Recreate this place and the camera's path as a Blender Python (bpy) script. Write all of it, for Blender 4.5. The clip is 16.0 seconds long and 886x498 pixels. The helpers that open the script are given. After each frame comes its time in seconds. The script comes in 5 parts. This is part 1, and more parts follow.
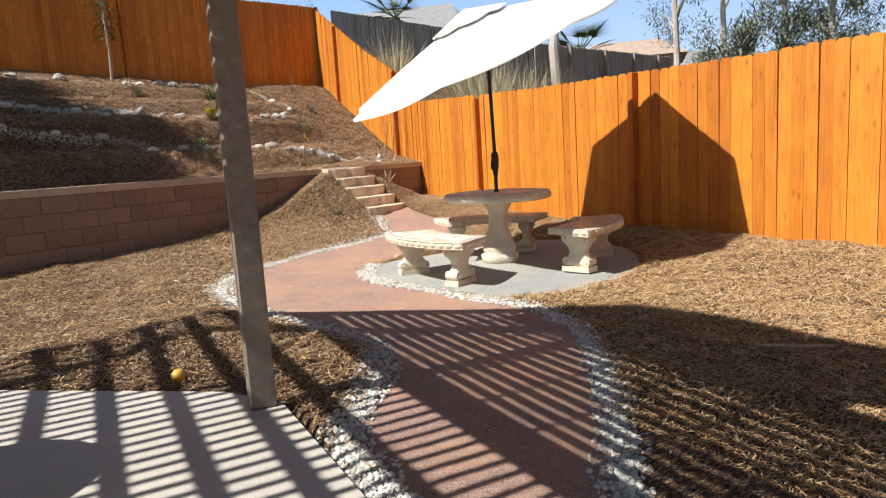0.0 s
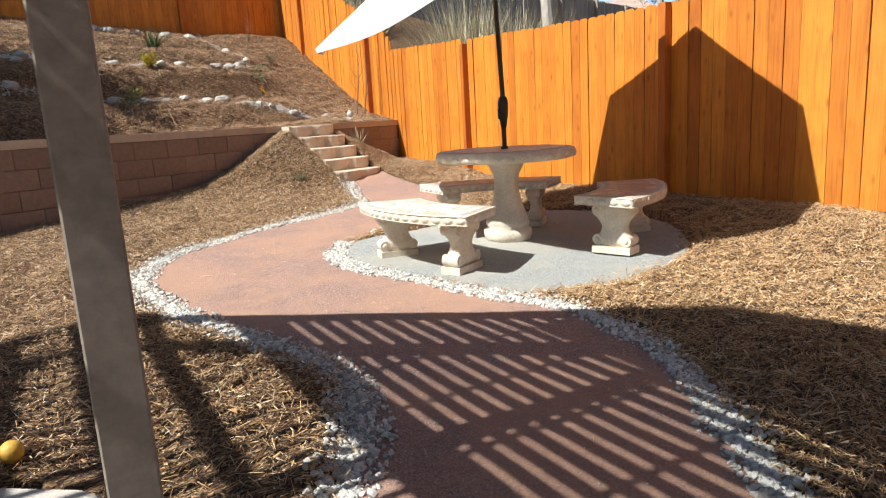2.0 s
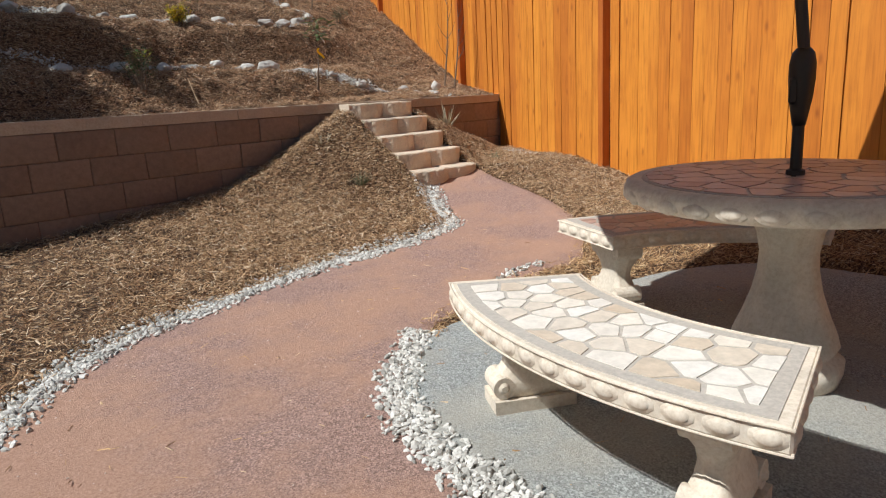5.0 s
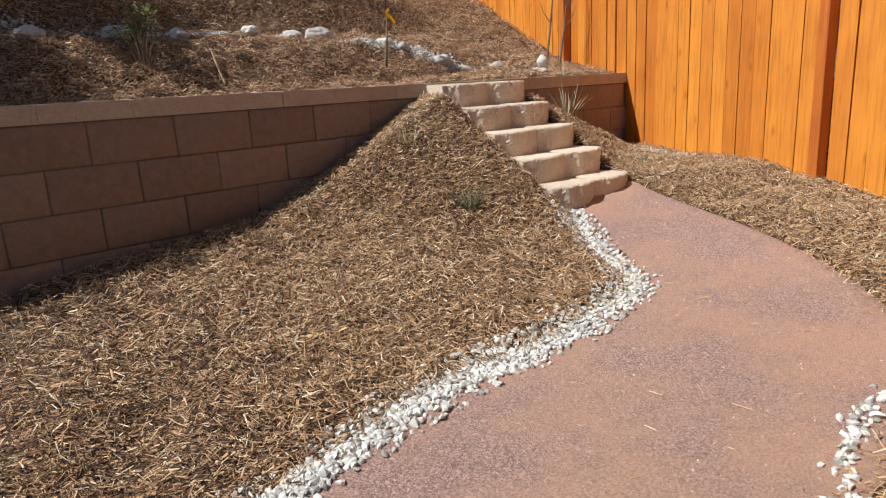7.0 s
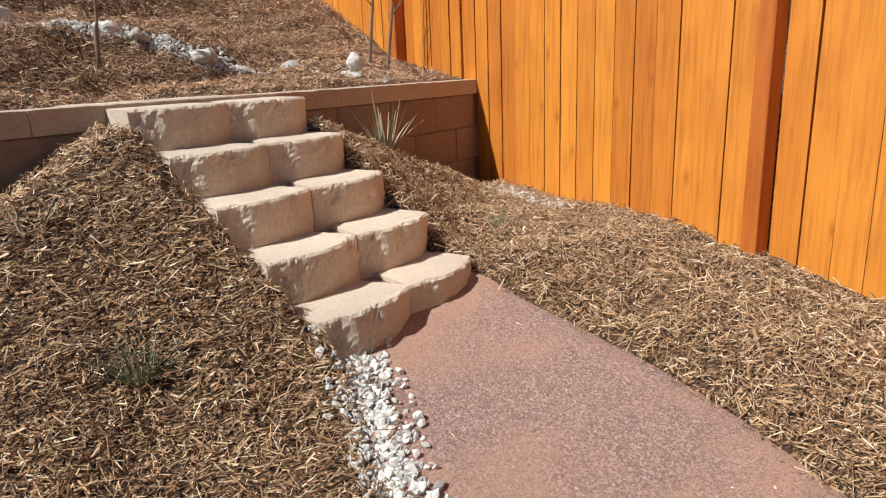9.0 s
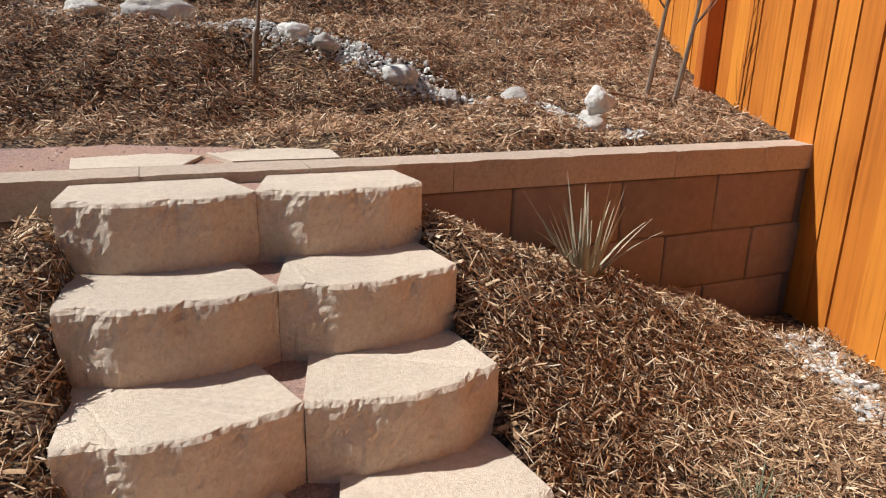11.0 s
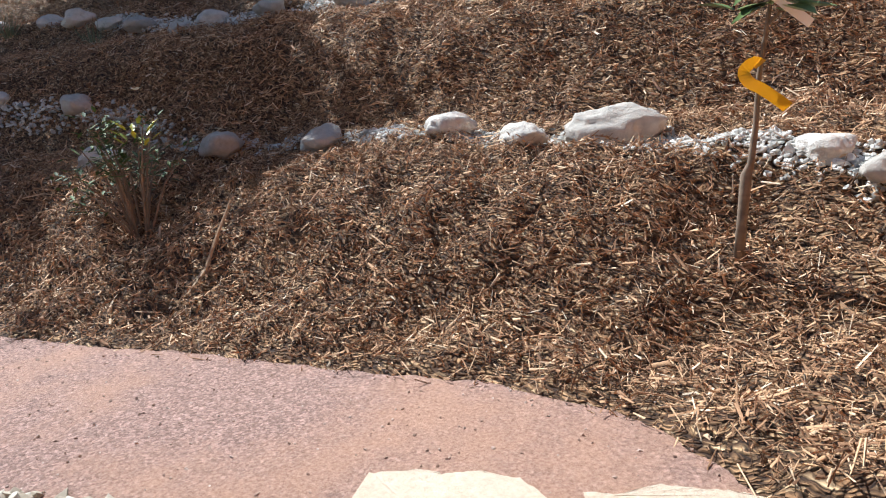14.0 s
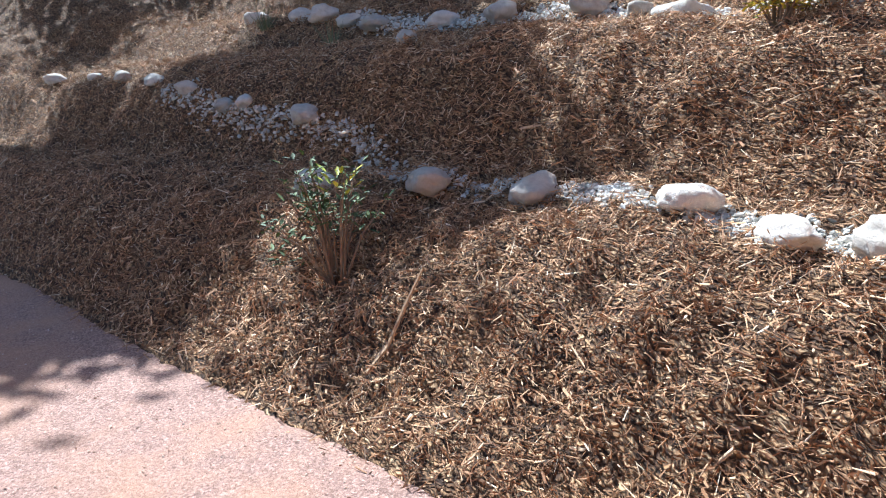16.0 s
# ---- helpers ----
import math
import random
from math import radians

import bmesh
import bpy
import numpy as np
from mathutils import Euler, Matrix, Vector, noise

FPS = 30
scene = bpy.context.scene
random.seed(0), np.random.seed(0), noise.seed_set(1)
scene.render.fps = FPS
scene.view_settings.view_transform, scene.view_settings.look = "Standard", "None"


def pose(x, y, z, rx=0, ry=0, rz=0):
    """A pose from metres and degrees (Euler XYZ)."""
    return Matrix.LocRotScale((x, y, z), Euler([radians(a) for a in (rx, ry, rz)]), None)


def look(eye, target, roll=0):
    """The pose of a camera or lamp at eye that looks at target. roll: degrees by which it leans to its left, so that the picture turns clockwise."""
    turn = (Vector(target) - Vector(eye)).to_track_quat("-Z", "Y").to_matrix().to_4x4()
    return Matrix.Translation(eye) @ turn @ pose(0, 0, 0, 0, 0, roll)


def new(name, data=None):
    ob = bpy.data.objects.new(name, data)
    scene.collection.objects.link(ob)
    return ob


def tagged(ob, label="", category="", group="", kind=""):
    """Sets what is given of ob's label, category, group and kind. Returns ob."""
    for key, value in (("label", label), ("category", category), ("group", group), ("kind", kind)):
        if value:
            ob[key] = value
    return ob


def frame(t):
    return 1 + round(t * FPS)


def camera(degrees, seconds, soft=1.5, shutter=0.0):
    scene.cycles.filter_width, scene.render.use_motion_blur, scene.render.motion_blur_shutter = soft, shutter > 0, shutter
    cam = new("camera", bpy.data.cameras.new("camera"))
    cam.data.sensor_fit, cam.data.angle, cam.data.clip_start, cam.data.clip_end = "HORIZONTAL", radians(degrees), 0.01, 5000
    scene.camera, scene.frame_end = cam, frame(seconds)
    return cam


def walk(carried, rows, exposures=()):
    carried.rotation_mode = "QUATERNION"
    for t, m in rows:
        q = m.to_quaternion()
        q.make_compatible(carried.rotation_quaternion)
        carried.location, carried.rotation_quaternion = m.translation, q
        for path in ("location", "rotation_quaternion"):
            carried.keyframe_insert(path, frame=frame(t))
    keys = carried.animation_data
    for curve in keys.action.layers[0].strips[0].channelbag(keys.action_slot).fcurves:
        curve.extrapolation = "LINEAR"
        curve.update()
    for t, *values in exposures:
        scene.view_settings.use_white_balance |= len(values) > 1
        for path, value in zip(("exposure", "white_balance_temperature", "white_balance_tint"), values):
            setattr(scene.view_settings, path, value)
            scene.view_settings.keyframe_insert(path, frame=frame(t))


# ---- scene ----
cam = camera(67.7, 16.0, soft=1.15)
PATH = [
    (0, (0.186, 0.098, 1.266), (1.113, 1.847, 0.98), -3.5),
    (0.5, (0.249, 0.536, 1.238), (1.169, 2.287, 0.942), -3.5),
    (1, (0.392, 0.913, 1.196), (1.305, 2.664, 0.882), -3.5),
    (1.5, (0.567, 1.276, 1.138), (1.51, 3.004, 0.786), -3.5),
    (2, (0.775, 1.588, 1.102), (1.767, 3.281, 0.715), -3.3),
    (2.5, (1.003, 1.943, 1.104), (2.013, 3.618, 0.686), -3.2),
    (3, (1.287, 2.32, 1.116), (2.294, 3.989, 0.672), -3.2),
    (3.5, (1.621, 2.801, 1.139), (2.614, 4.478, 0.688), -3.1),
    (4, (1.812, 3.318, 1.17), (2.749, 5.026, 0.718), -3.0),
    (4.5, (1.959, 3.88, 1.142), (2.818, 5.63, 0.694), -2.9),
    (5, (1.985, 4.395, 1.165), (2.747, 6.187, 0.709), -3.1),
    (5.2, (1.989, 4.633, 1.184), (2.719, 6.437, 0.723), -3.0),
    (7.3, (2.292, 6.997, 1.119), (2.968, 8.813, 0.62), -3.1),
    (7.5, (2.39, 7.168, 1.134), (3.084, 8.971, 0.618), -3.1),
    (8, (2.725, 7.606, 1.156), (3.602, 9.321, 0.62), -2.9),
    (8.5, (3.142, 8.01, 1.162), (4.121, 9.671, 0.629), -2.8),
    (8.7, (3.316, 8.167, 1.178), (4.326, 9.811, 0.65), -2.7),
    (10.8, (4.653, 9.566, 1.462), (4.93, 11.463, 0.892), 2.3),
    (11, (4.693, 9.703, 1.444), (4.772, 11.62, 0.878), 1.3),
    (11.5, (4.751, 9.994, 1.489), (4.464, 11.893, 0.933), -0.8),
    (12, (4.737, 10.223, 1.588), (4.149, 12.055, 1.04), -1.8),
    (12.5, (4.682, 10.409, 1.66), (3.764, 12.108, 1.14), -2.5),
    (13, (4.61, 10.646, 1.651), (3.437, 12.197, 1.183), -4.5),
    (13.5, (4.566, 10.837, 1.763), (3.29, 12.309, 1.31), -4.8),
    (14, (4.51, 10.99, 1.774), (3.208, 12.437, 1.316), -4.9),
    (14.5, (4.468, 11.093, 1.844), (3.177, 12.535, 1.342), -5.2),
    (15, (4.407, 11.189, 1.903), (3.119, 12.618, 1.356), -5.4),
    (15.5, (4.331, 11.193, 2.036), (2.889, 12.475, 1.506), -2.2),
    (16, (4.226, 11.306, 2.071), (2.533, 12.237, 1.554), -3.1),
]
walk(cam, [(t, look(eye, target, roll)) for t, eye, target, roll in PATH], [(0, 0.55, 6450, 8), (2, 0.7, 6200, 7), (3, 0.72, 6100, 7), (4, 0.32, 6050, 7), (5, 0.1, 6000, 8), (7.5, 0.3, 6100, 9), (11, 0.3, 6000, 10), (12.5, 0.55, 5900, 9), (13, 0.55, 5850, 9), (14, 0.86, 5750, 8), (15, 1.22, 5650, 8), (16, 1.45, 5450, 7)])

# ---- light ----
SUN_AZ, SUN_EL = 178.2, 50.5   # degrees: where the sun stands, anticlockwise from +x, and its height
world = bpy.data.worlds.new("sky")
scene.world = world
world.use_nodes = True
wn = world.node_tree
sky = wn.nodes.new("ShaderNodeTexSky")
sky.sky_type, sky.sun_disc = "NISHITA", False
sky.sun_elevation, sky.sun_rotation = radians(SUN_EL), radians(90 - SUN_AZ)
wn.links.new(sky.outputs[0], wn.nodes["Background"].inputs[0])
wn.nodes["Background"].inputs[1].default_value = 0.05
sun = new("sun", bpy.data.lights.new("sun", "SUN"))
sun.data.energy, sun.data.angle, sun.data.color = 5.0, radians(0.53), (1.0, 0.955, 0.89)
SUN_DIR = Vector((math.cos(radians(SUN_AZ)) * math.cos(radians(SUN_EL)), math.sin(radians(SUN_AZ)) * math.cos(radians(SUN_EL)), math.sin(radians(SUN_EL))))
sun.matrix_world = look((0, 0, 20), Vector((0, 0, 20)) - SUN_DIR)
# ---- the lie of the land ----
def clamp01(a):
    return min(1.0, max(0.0, a))


def ease(a, b, x):
    t = clamp01((x - a) / (b - a))
    return t * t * (3 - 2 * t)


def lerp_table(table, x):
    if x <= table[0][0]:
        return table[0][1]
    for (a, p), (b, q) in zip(table, table[1:]):
        if x <= b:
            return p + (q - p) * (x - a) / (b - a)
    return table[-1][1]


WALL_P = (3.93, 11.53)                 # on the back edge of the wall's cap
WALL_U, WALL_N = (0.930, 0.368), (-0.368, 0.930)
WALL_TOP, CAP_DEEP = 1.13, 0.15
STAIR_M, STAIR_U, STAIR_D = (4.30, 11.30), (0.927, 0.375), (0.375, -0.927)
STAIR_TOP, RISE, TREAD = 1.115, 0.165, 0.235
HILL = [(0.0, 1.10), (0.85, 1.12), (0.97, 1.19), (1.15, 1.36), (1.45, 1.52), (1.95, 1.60), (2.08, 1.72), (2.35, 2.06), (2.6, 2.19), (3.2, 2.28), (3.4, 2.42), (3.75, 2.60), (4.6, 2.72), (4.8, 2.85), (5.1, 3.0), (7.5, 3.62), (12, 4.2)]
FLANK = [(0.0, 1.10), (0.4, 1.14), (0.9, 1.25), (1.6, 1.50), (2.5, 1.88), (3.5, 2.35), (4.5, 2.80), (5.5, 3.25), (7.5, 3.65), (12, 4.2)]


HOLLOWS = [(3.98, 12.86, 0.22, 0.10), (2.0, 12.2, 0.30, 0.13), (2.5, 13.75, 0.2, 0.05)]   # planting basins


def wall_v(x, y):
    return (x - WALL_P[0]) * WALL_N[0] + (y - WALL_P[1]) * WALL_N[1]


def wall_u(x, y):
    return (x - WALL_P[0]) * WALL_U[0] + (y - WALL_P[1]) * WALL_U[1]


def wall_xy(u, v):
    return WALL_P[0] + u * WALL_U[0] + v * WALL_N[0], WALL_P[1] + u * WALL_U[1] + v * WALL_N[1]


def lower(x, y):
    z = 0.22 * max(0.0, (min(y, 10.6) - 7.0) / 3.0) ** 3 * ease(-1.5, 3.5, x) + 0.15 * ease(6.5, 10, y) * (1 - ease(-1.5, 3.5, x))
    z += 0.17 * ease(4.6, 6.4, x) * (1 - ease(8, 11, y))
    z += 0.09 * math.exp(-((x - 4.0) ** 2 + (y - 6.02) ** 2) / 0.2)   # the pad is crowned under the table
    a = (x - STAIR_M[0]) * STAIR_U[0] + (y - STAIR_M[1]) * STAIR_U[1]
    b = (x - STAIR_M[0]) * STAIR_D[0] + (y - STAIR_M[1]) * STAIR_D[1]
    s = max(abs(a) - 0.5, 0.0)
    m = (1.02 if a < 0 else 0.98) - 0.72 * max(b - 0.05, 0.0) - (0.52 if a < 0 else 0.42) * s - 0.26 * ease(0.43, 0.37, abs(a))
    d = m - z
    k = 0.12
    return z + (d + math.sqrt(d * d + k * k)) / 2 - 0.02 * clamp01(1 - d / -0.5) if d > -1 else z


def upper(x, y):
    v = wall_v(x, y)
    f = ease(4.2, 5.4, x)
    z = lerp_table(HILL, v) * (1 - f) + lerp_table(FLANK, v) * f
    z += 1.3 * ease(-3.2, -9.0, x) * ease(1.0, 2.5, v)
    for hx, hy, r, deep in HOLLOWS:
        z -= deep * math.exp(-((x - hx) ** 2 + (y - hy) ** 2) / (r * r))
    return z


def land(x, y):
    """Height of the ground."""
    return lower(x, y) if wall_v(x, y) < -0.08 else upper(x, y)

# ---- materials ----
def material(name):
    m = bpy.data.materials.new(name)
    m.use_nodes = True
    return m, m.node_tree, m.node_tree.nodes["Principled BSDF"]


def node(nt, kind, **sets):
    n = nt.nodes.new(kind)
    for key, value in sets.items():
        n.inputs[key.replace("_", " ")].default_value = value
    return n


def ramp(nt, source, stops):
    r = nt.nodes.new("ShaderNodeValToRGB")
    els = r.color_ramp.elements
    while len(els) < len(stops):
        els.new(0.5)
    for e, (p, c) in zip(els, stops):
        e.position, e.color = p, (*c, 1)
    nt.links.new(source, r.inputs[0])
    return r.outputs[0]


def mix(nt, fac, a, b, kind="MIX"):
    m = nt.nodes.new("ShaderNodeMix")
    m.data_type, m.blend_type = "RGBA", kind
    for sock, v in ((m.inputs[0], fac), (m.inputs[6], a), (m.inputs[7], b)):
        if isinstance(v, (int, float)):
            sock.default_value = v
        elif isinstance(v, tuple):
            sock.default_value = (*v, 1)
        else:
            nt.links.new(v, sock)
    return m.outputs[2]


def where(nt, scale=(1, 1, 1)):
    g = nt.nodes.new("ShaderNodeNewGeometry")
    mp = nt.nodes.new("ShaderNodeMapping")
    mp.inputs["Scale"].default_value = scale
    nt.links.new(g.outputs["Position"], mp.inputs[0])
    return mp.outputs[0]


def noise_tex(nt, vec, scale, detail=4.0, rough=0.6, out="Fac"):
    n = node(nt, "ShaderNodeTexNoise", Scale=scale, Detail=detail, Roughness=rough)
    nt.links.new(vec, n.inputs["Vector"])
    return n.outputs[out]


def bump(nt, bsdf, height, strength, distance):
    b = node(nt, "ShaderNodeBump", Strength=strength, Distance=distance)
    nt.links.new(height, b.inputs["Height"])
    nt.links.new(b.outputs[0], bsdf.inputs["Normal"])


def speckled(name, dark, mid, light, big=0.8, small=60.0, rough=0.95, relief=0.004, tone=0.35, strength=0.6):
    """Grainy matter: patches at the scale of decimetres and grains of a few millimetres."""
    m, nt, bs = material(name)
    p = where(nt)
    fine = ramp(nt, noise_tex(nt, p, small, 6, 0.75), [(0.3, dark), (0.5, mid), (0.72, light)])
    patch = ramp(nt, noise_tex(nt, p, big, 5, 0.65), [(0.3, (0.62, 0.62, 0.62)), (0.7, (1.12, 1.1, 1.08))])
    nt.links.new(mix(nt, tone * 2, fine, patch, "MULTIPLY"), bs.inputs["Base Color"])
    bs.inputs["Roughness"].default_value = rough
    bump(nt, bs, noise_tex(nt, p, small * 1.4, 5, 0.8), strength, relief)
    return m


def random_fac(nt, island=False):
    n = nt.nodes.new("ShaderNodeNewGeometry" if island else "ShaderNodeObjectInfo")
    return n.outputs["Random Per Island" if island else "Random"]


def piece_stone(name, stops, grain=40.0, island=True, rough=0.9, relief=0.006):
    m, nt, bs = material(name)
    base = ramp(nt, random_fac(nt, island), stops)
    p = where(nt)
    g = ramp(nt, noise_tex(nt, p, grain, 6, 0.7), [(0.3, (0.72, 0.71, 0.69)), (0.7, (1.08, 1.07, 1.06))])
    nt.links.new(mix(nt, 0.8, base, g, "MULTIPLY"), bs.inputs["Base Color"])
    bs.inputs["Roughness"].default_value = rough
    bump(nt, bs, noise_tex(nt, p, grain * 1.5, 6, 0.75), 0.7, relief)
    return m


def fence_wood(name, stops, knots=True):
    m, nt, bs = material(name)
    base = ramp(nt, random_fac(nt), stops)
    oi = nt.nodes.new("ShaderNodeObjectInfo")
    geo = nt.nodes.new("ShaderNodeNewGeometry")
    off = nt.nodes.new("ShaderNodeVectorMath")
    off.operation = "MULTIPLY_ADD"
    comb = nt.nodes.new("ShaderNodeCombineXYZ")
    for i in range(3):
        nt.links.new(oi.outputs["Random"], comb.inputs[i])
    off.inputs[1].default_value = (37, 53, 71)
    nt.links.new(comb.outputs[0], off.inputs[0])
    nt.links.new(geo.outputs["Position"], off.inputs[2])
    mp = nt.nodes.new("ShaderNodeMapping")
    mp.inputs["Scale"].default_value = (28, 28, 1.6)
    nt.links.new(off.outputs[0], mp.inputs[0])
    grain = noise_tex(nt, mp.outputs[0], 1.6, 5, 0.6)
    g = ramp(nt, grain, [(0.32, (0.70, 0.62, 0.52)), (0.52, (1.0, 1.0, 1.0)), (0.75, (1.10, 1.12, 1.15))])
    col = mix(nt, 0.75, base, g, "MULTIPLY")
    blot = ramp(nt, noise_tex(nt, off.outputs[0], 3.0, 3, 0.5), [(0.35, (0.84, 0.76, 0.66)), (0.6, (1.03, 1.03, 1.03))])
    col = mix(nt, 0.6, col, blot, "MULTIPLY")
    if knots:
        mk = nt.nodes.new("ShaderNodeMapping")
        mk.inputs["Scale"].default_value = (7.5, 7.5, 3.2)
        nt.links.new(off.outputs[0], mk.inputs[0])
        vo = node(nt, "ShaderNodeTexVoronoi", Scale=1.0)
        nt.links.new(mk.outputs[0], vo.inputs["Vector"])
        k = ramp(nt, vo.outputs["Distance"], [(0.05, (0.30, 0.17, 0.10)), (0.13, (0.8, 0.68, 0.55)), (0.2, (1, 1, 1))])
        col = mix(nt, 0.5, col, k, "MULTIPLY")
    nt.links.new(col, bs.inputs["Base Color"])
    bs.inputs["Roughness"].default_value = 0.62
    bump(nt, bs, grain, 0.35, 0.004)
    return m


def plain(name, colour, rough=0.6, metal=0.0, grain=0.0, scale=30.0, relief=0.002):
    m, nt, bs = material(name)
    bs.inputs["Base Color"].default_value = (*colour, 1)
    bs.inputs["Roughness"].default_value, bs.inputs["Metallic"].default_value = rough, metal
    if grain:
        p = where(nt)
        f = ramp(nt, noise_tex(nt, p, scale, 5, 0.65), [(0.3, tuple(c * (1 - grain) for c in colour)), (0.7, tuple(min(1, c * (1 + grain * 0.6)) for c in colour))])
        nt.links.new(f, bs.inputs["Base Color"])
        bump(nt, bs, noise_tex(nt, p, scale * 2, 5, 0.7), 0.5, relief)
    return m


def shredded(name, dark, mid, light, pale):
    """Shredded bark: overlapping slivers that lie every way, with dark gaps between them."""
    m, nt, bs = material(name)
    p = where(nt)
    wob = noise_tex(nt, p, 9.0, 3, 0.6, "Color")
    tones, gaps = [], []
    for k, (turn, lean) in enumerate(((12, 0.0), (74, 1.3), (131, 2.7))):
        mp = nt.nodes.new("ShaderNodeMapping")
        mp.inputs["Rotation"].default_value = (0.35 * (k - 1), 0.2 * lean, radians(turn))
        mp.inputs["Scale"].default_value = (20, 105, 70)
        add = nt.nodes.new("ShaderNodeVectorMath")
        add.operation = "MULTIPLY_ADD"
        add.inputs[1].default_value = (0.09, 0.09, 0.09)
        nt.links.new(wob, add.inputs[0])
        nt.links.new(p, add.inputs[2])
        nt.links.new(add.outputs[0], mp.inputs[0])
        vo = node(nt, "ShaderNodeTexVoronoi", Scale=1.0)
        nt.links.new(mp.outputs[0], vo.inputs["Vector"])
        sep = nt.nodes.new("ShaderNodeSeparateColor")
        nt.links.new(vo.outputs["Color"], sep.inputs[0])
        tones.append(ramp(nt, sep.outputs[0], [(0.0, dark), (0.45, mid), (0.8, light), (1.0, pale)]))
        gaps.append(ramp(nt, vo.outputs["Distance"], [(0.25, (1, 1, 1)), (0.75, (0.16, 0.13, 0.11))]))
    pick = node(nt, "ShaderNodeTexVoronoi", Scale=26.0)
    nt.links.new(p, pick.inputs["Vector"])
    sp = nt.nodes.new("ShaderNodeSeparateColor")
    nt.links.new(pick.outputs["Color"], sp.inputs[0])
    one = ramp(nt, sp.outputs[0], [(0.33, (0, 0, 0)), (0.36, (1, 1, 1))])
    two = ramp(nt, sp.outputs[1], [(0.5, (0, 0, 0)), (0.53, (1, 1, 1))])
    tone = mix(nt, two, mix(nt, one, tones[0], tones[1]), tones[2])
    gap = mix(nt, two, mix(nt, one, gaps[0], gaps[1]), gaps[2])
    big = ramp(nt, noise_tex(nt, p, 1.6, 5, 0.65), [(0.32, (0.66, 0.63, 0.60)), (0.68, (1.12, 1.10, 1.06))])
    nt.links.new(mix(nt, 0.8, mix(nt, 1.0, tone, gap, "MULTIPLY"), big, "MULTIPLY"), bs.inputs["Base Color"])
    bs.inputs["Roughness"].default_value = 0.95
    bump(nt, bs, gap, 1.0, 0.02)
    return m


M_MULCH = shredded("mulch_soil", (0.10, 0.05, 0.022), (0.30, 0.168, 0.08), (0.52, 0.325, 0.165), (0.70, 0.51, 0.30))


def granite(name, fine_stops, patch_a, patch_b, scale=120.0):
    """Crushed granite: grains of a few millimetres, sandy and coarse patches."""
    m, nt, bs = material(name)
    p = where(nt)
    fine = ramp(nt, noise_tex(nt, p, scale, 6, 0.8), fine_stops)
    vo = node(nt, "ShaderNodeTexVoronoi", Scale=scale * 1.4)
    nt.links.new(p, vo.inputs["Vector"])
    grit = ramp(nt, vo.outputs["Color"], [(0.15, (0.50, 0.48, 0.48)), (0.55, (1.0, 1.0, 1.0)), (0.95, (1.75, 1.75, 1.78))])
    coarse = ramp(nt, noise_tex(nt, p, 1.1, 6, 0.68), [(0.42, (0, 0, 0)), (0.58, (1, 1, 1))])
    col = mix(nt, coarse, fine, mix(nt, 0.8, fine, grit, "MULTIPLY"))
    tint = ramp(nt, noise_tex(nt, p, 1.1, 6, 0.68), [(0.43, patch_a), (0.57, patch_b)])
    nt.links.new(mix(nt, 1.0, col, tint, "MULTIPLY"), bs.inputs["Base Color"])
    bs.inputs["Roughness"].default_value = 0.95
    bump(nt, bs, noise_tex(nt, p, scale * 1.2, 6, 0.85), 0.9, 0.006)
    return m


M_PATH = granite("red_decomposed_granite", [(0.28, (0.20, 0.115, 0.088)), (0.5, (0.375, 0.248, 0.195)), (0.74, (0.55, 0.41, 0.345))], (1.11, 1.0, 0.88), (0.90, 0.865, 0.88))
M_PAD = granite("grey_decomposed_granite", [(0.28, (0.19, 0.193, 0.178)), (0.5, (0.36, 0.363, 0.342)), (0.74, (0.55, 0.55, 0.525))], (1.04, 1.0, 0.93), (0.90, 0.94, 0.95))
M_SLAB = speckled("broom_concrete", (0.40, 0.36, 0.31), (0.52, 0.475, 0.42), (0.60, 0.555, 0.50), 0.7, 90.0, 0.85, 0.0015, 0.25, 0.4)
M_BLOCK = speckled("tan_retaining_block", (0.57, 0.455, 0.335), (0.69, 0.57, 0.43), (0.77, 0.665, 0.535), 2.2, 75.0, 0.92, 0.006, 0.25, 1.0)
# Cap and wall darker than M_BLOCK: the shade on their faces is coloured in.
M_CAP = speckled("tan_cap_block", (0.40, 0.30, 0.213), (0.51, 0.395, 0.295), (0.59, 0.48, 0.375), 2.2, 75.0, 0.92, 0.005, 0.25, 1.0)
M_SHADEDBLOCK = piece_stone("shaded_tan_wall_block", [(0.0, (0.25, 0.165, 0.12)), (0.5, (0.28, 0.188, 0.138)), (1.0, (0.31, 0.21, 0.155))], 22.0, False, 0.93, 0.006)
M_MORTAR = plain("grey_mortar", (0.17, 0.12, 0.092), 0.95, 0, 0.2, 60)
M_CAST = speckled("cream_cast_stone", (0.56, 0.47, 0.36), (0.70, 0.62, 0.50), (0.78, 0.72, 0.62), 5.0, 60.0, 0.8, 0.002, 0.3, 0.5)
M_GROUT = plain("grey_grout", (0.47, 0.43, 0.375), 0.9, 0, 0.2, 80)
M_FLAG = piece_stone("flagstone_mosaic", [(0.0, (0.60, 0.50, 0.38)), (0.35, (0.70, 0.63, 0.53)), (0.55, (0.82, 0.80, 0.75)), (1.0, (0.80, 0.74, 0.64))], 25.0, False, 0.55, 0.0015)
M_FLAGRED = piece_stone("red_flagstone_mosaic", [(0.0, (0.44, 0.29, 0.235)), (0.4, (0.55, 0.385, 0.315)), (0.75, (0.64, 0.50, 0.42)), (1.0, (0.42, 0.30, 0.255))], 25.0, False, 0.38, 0.0015)
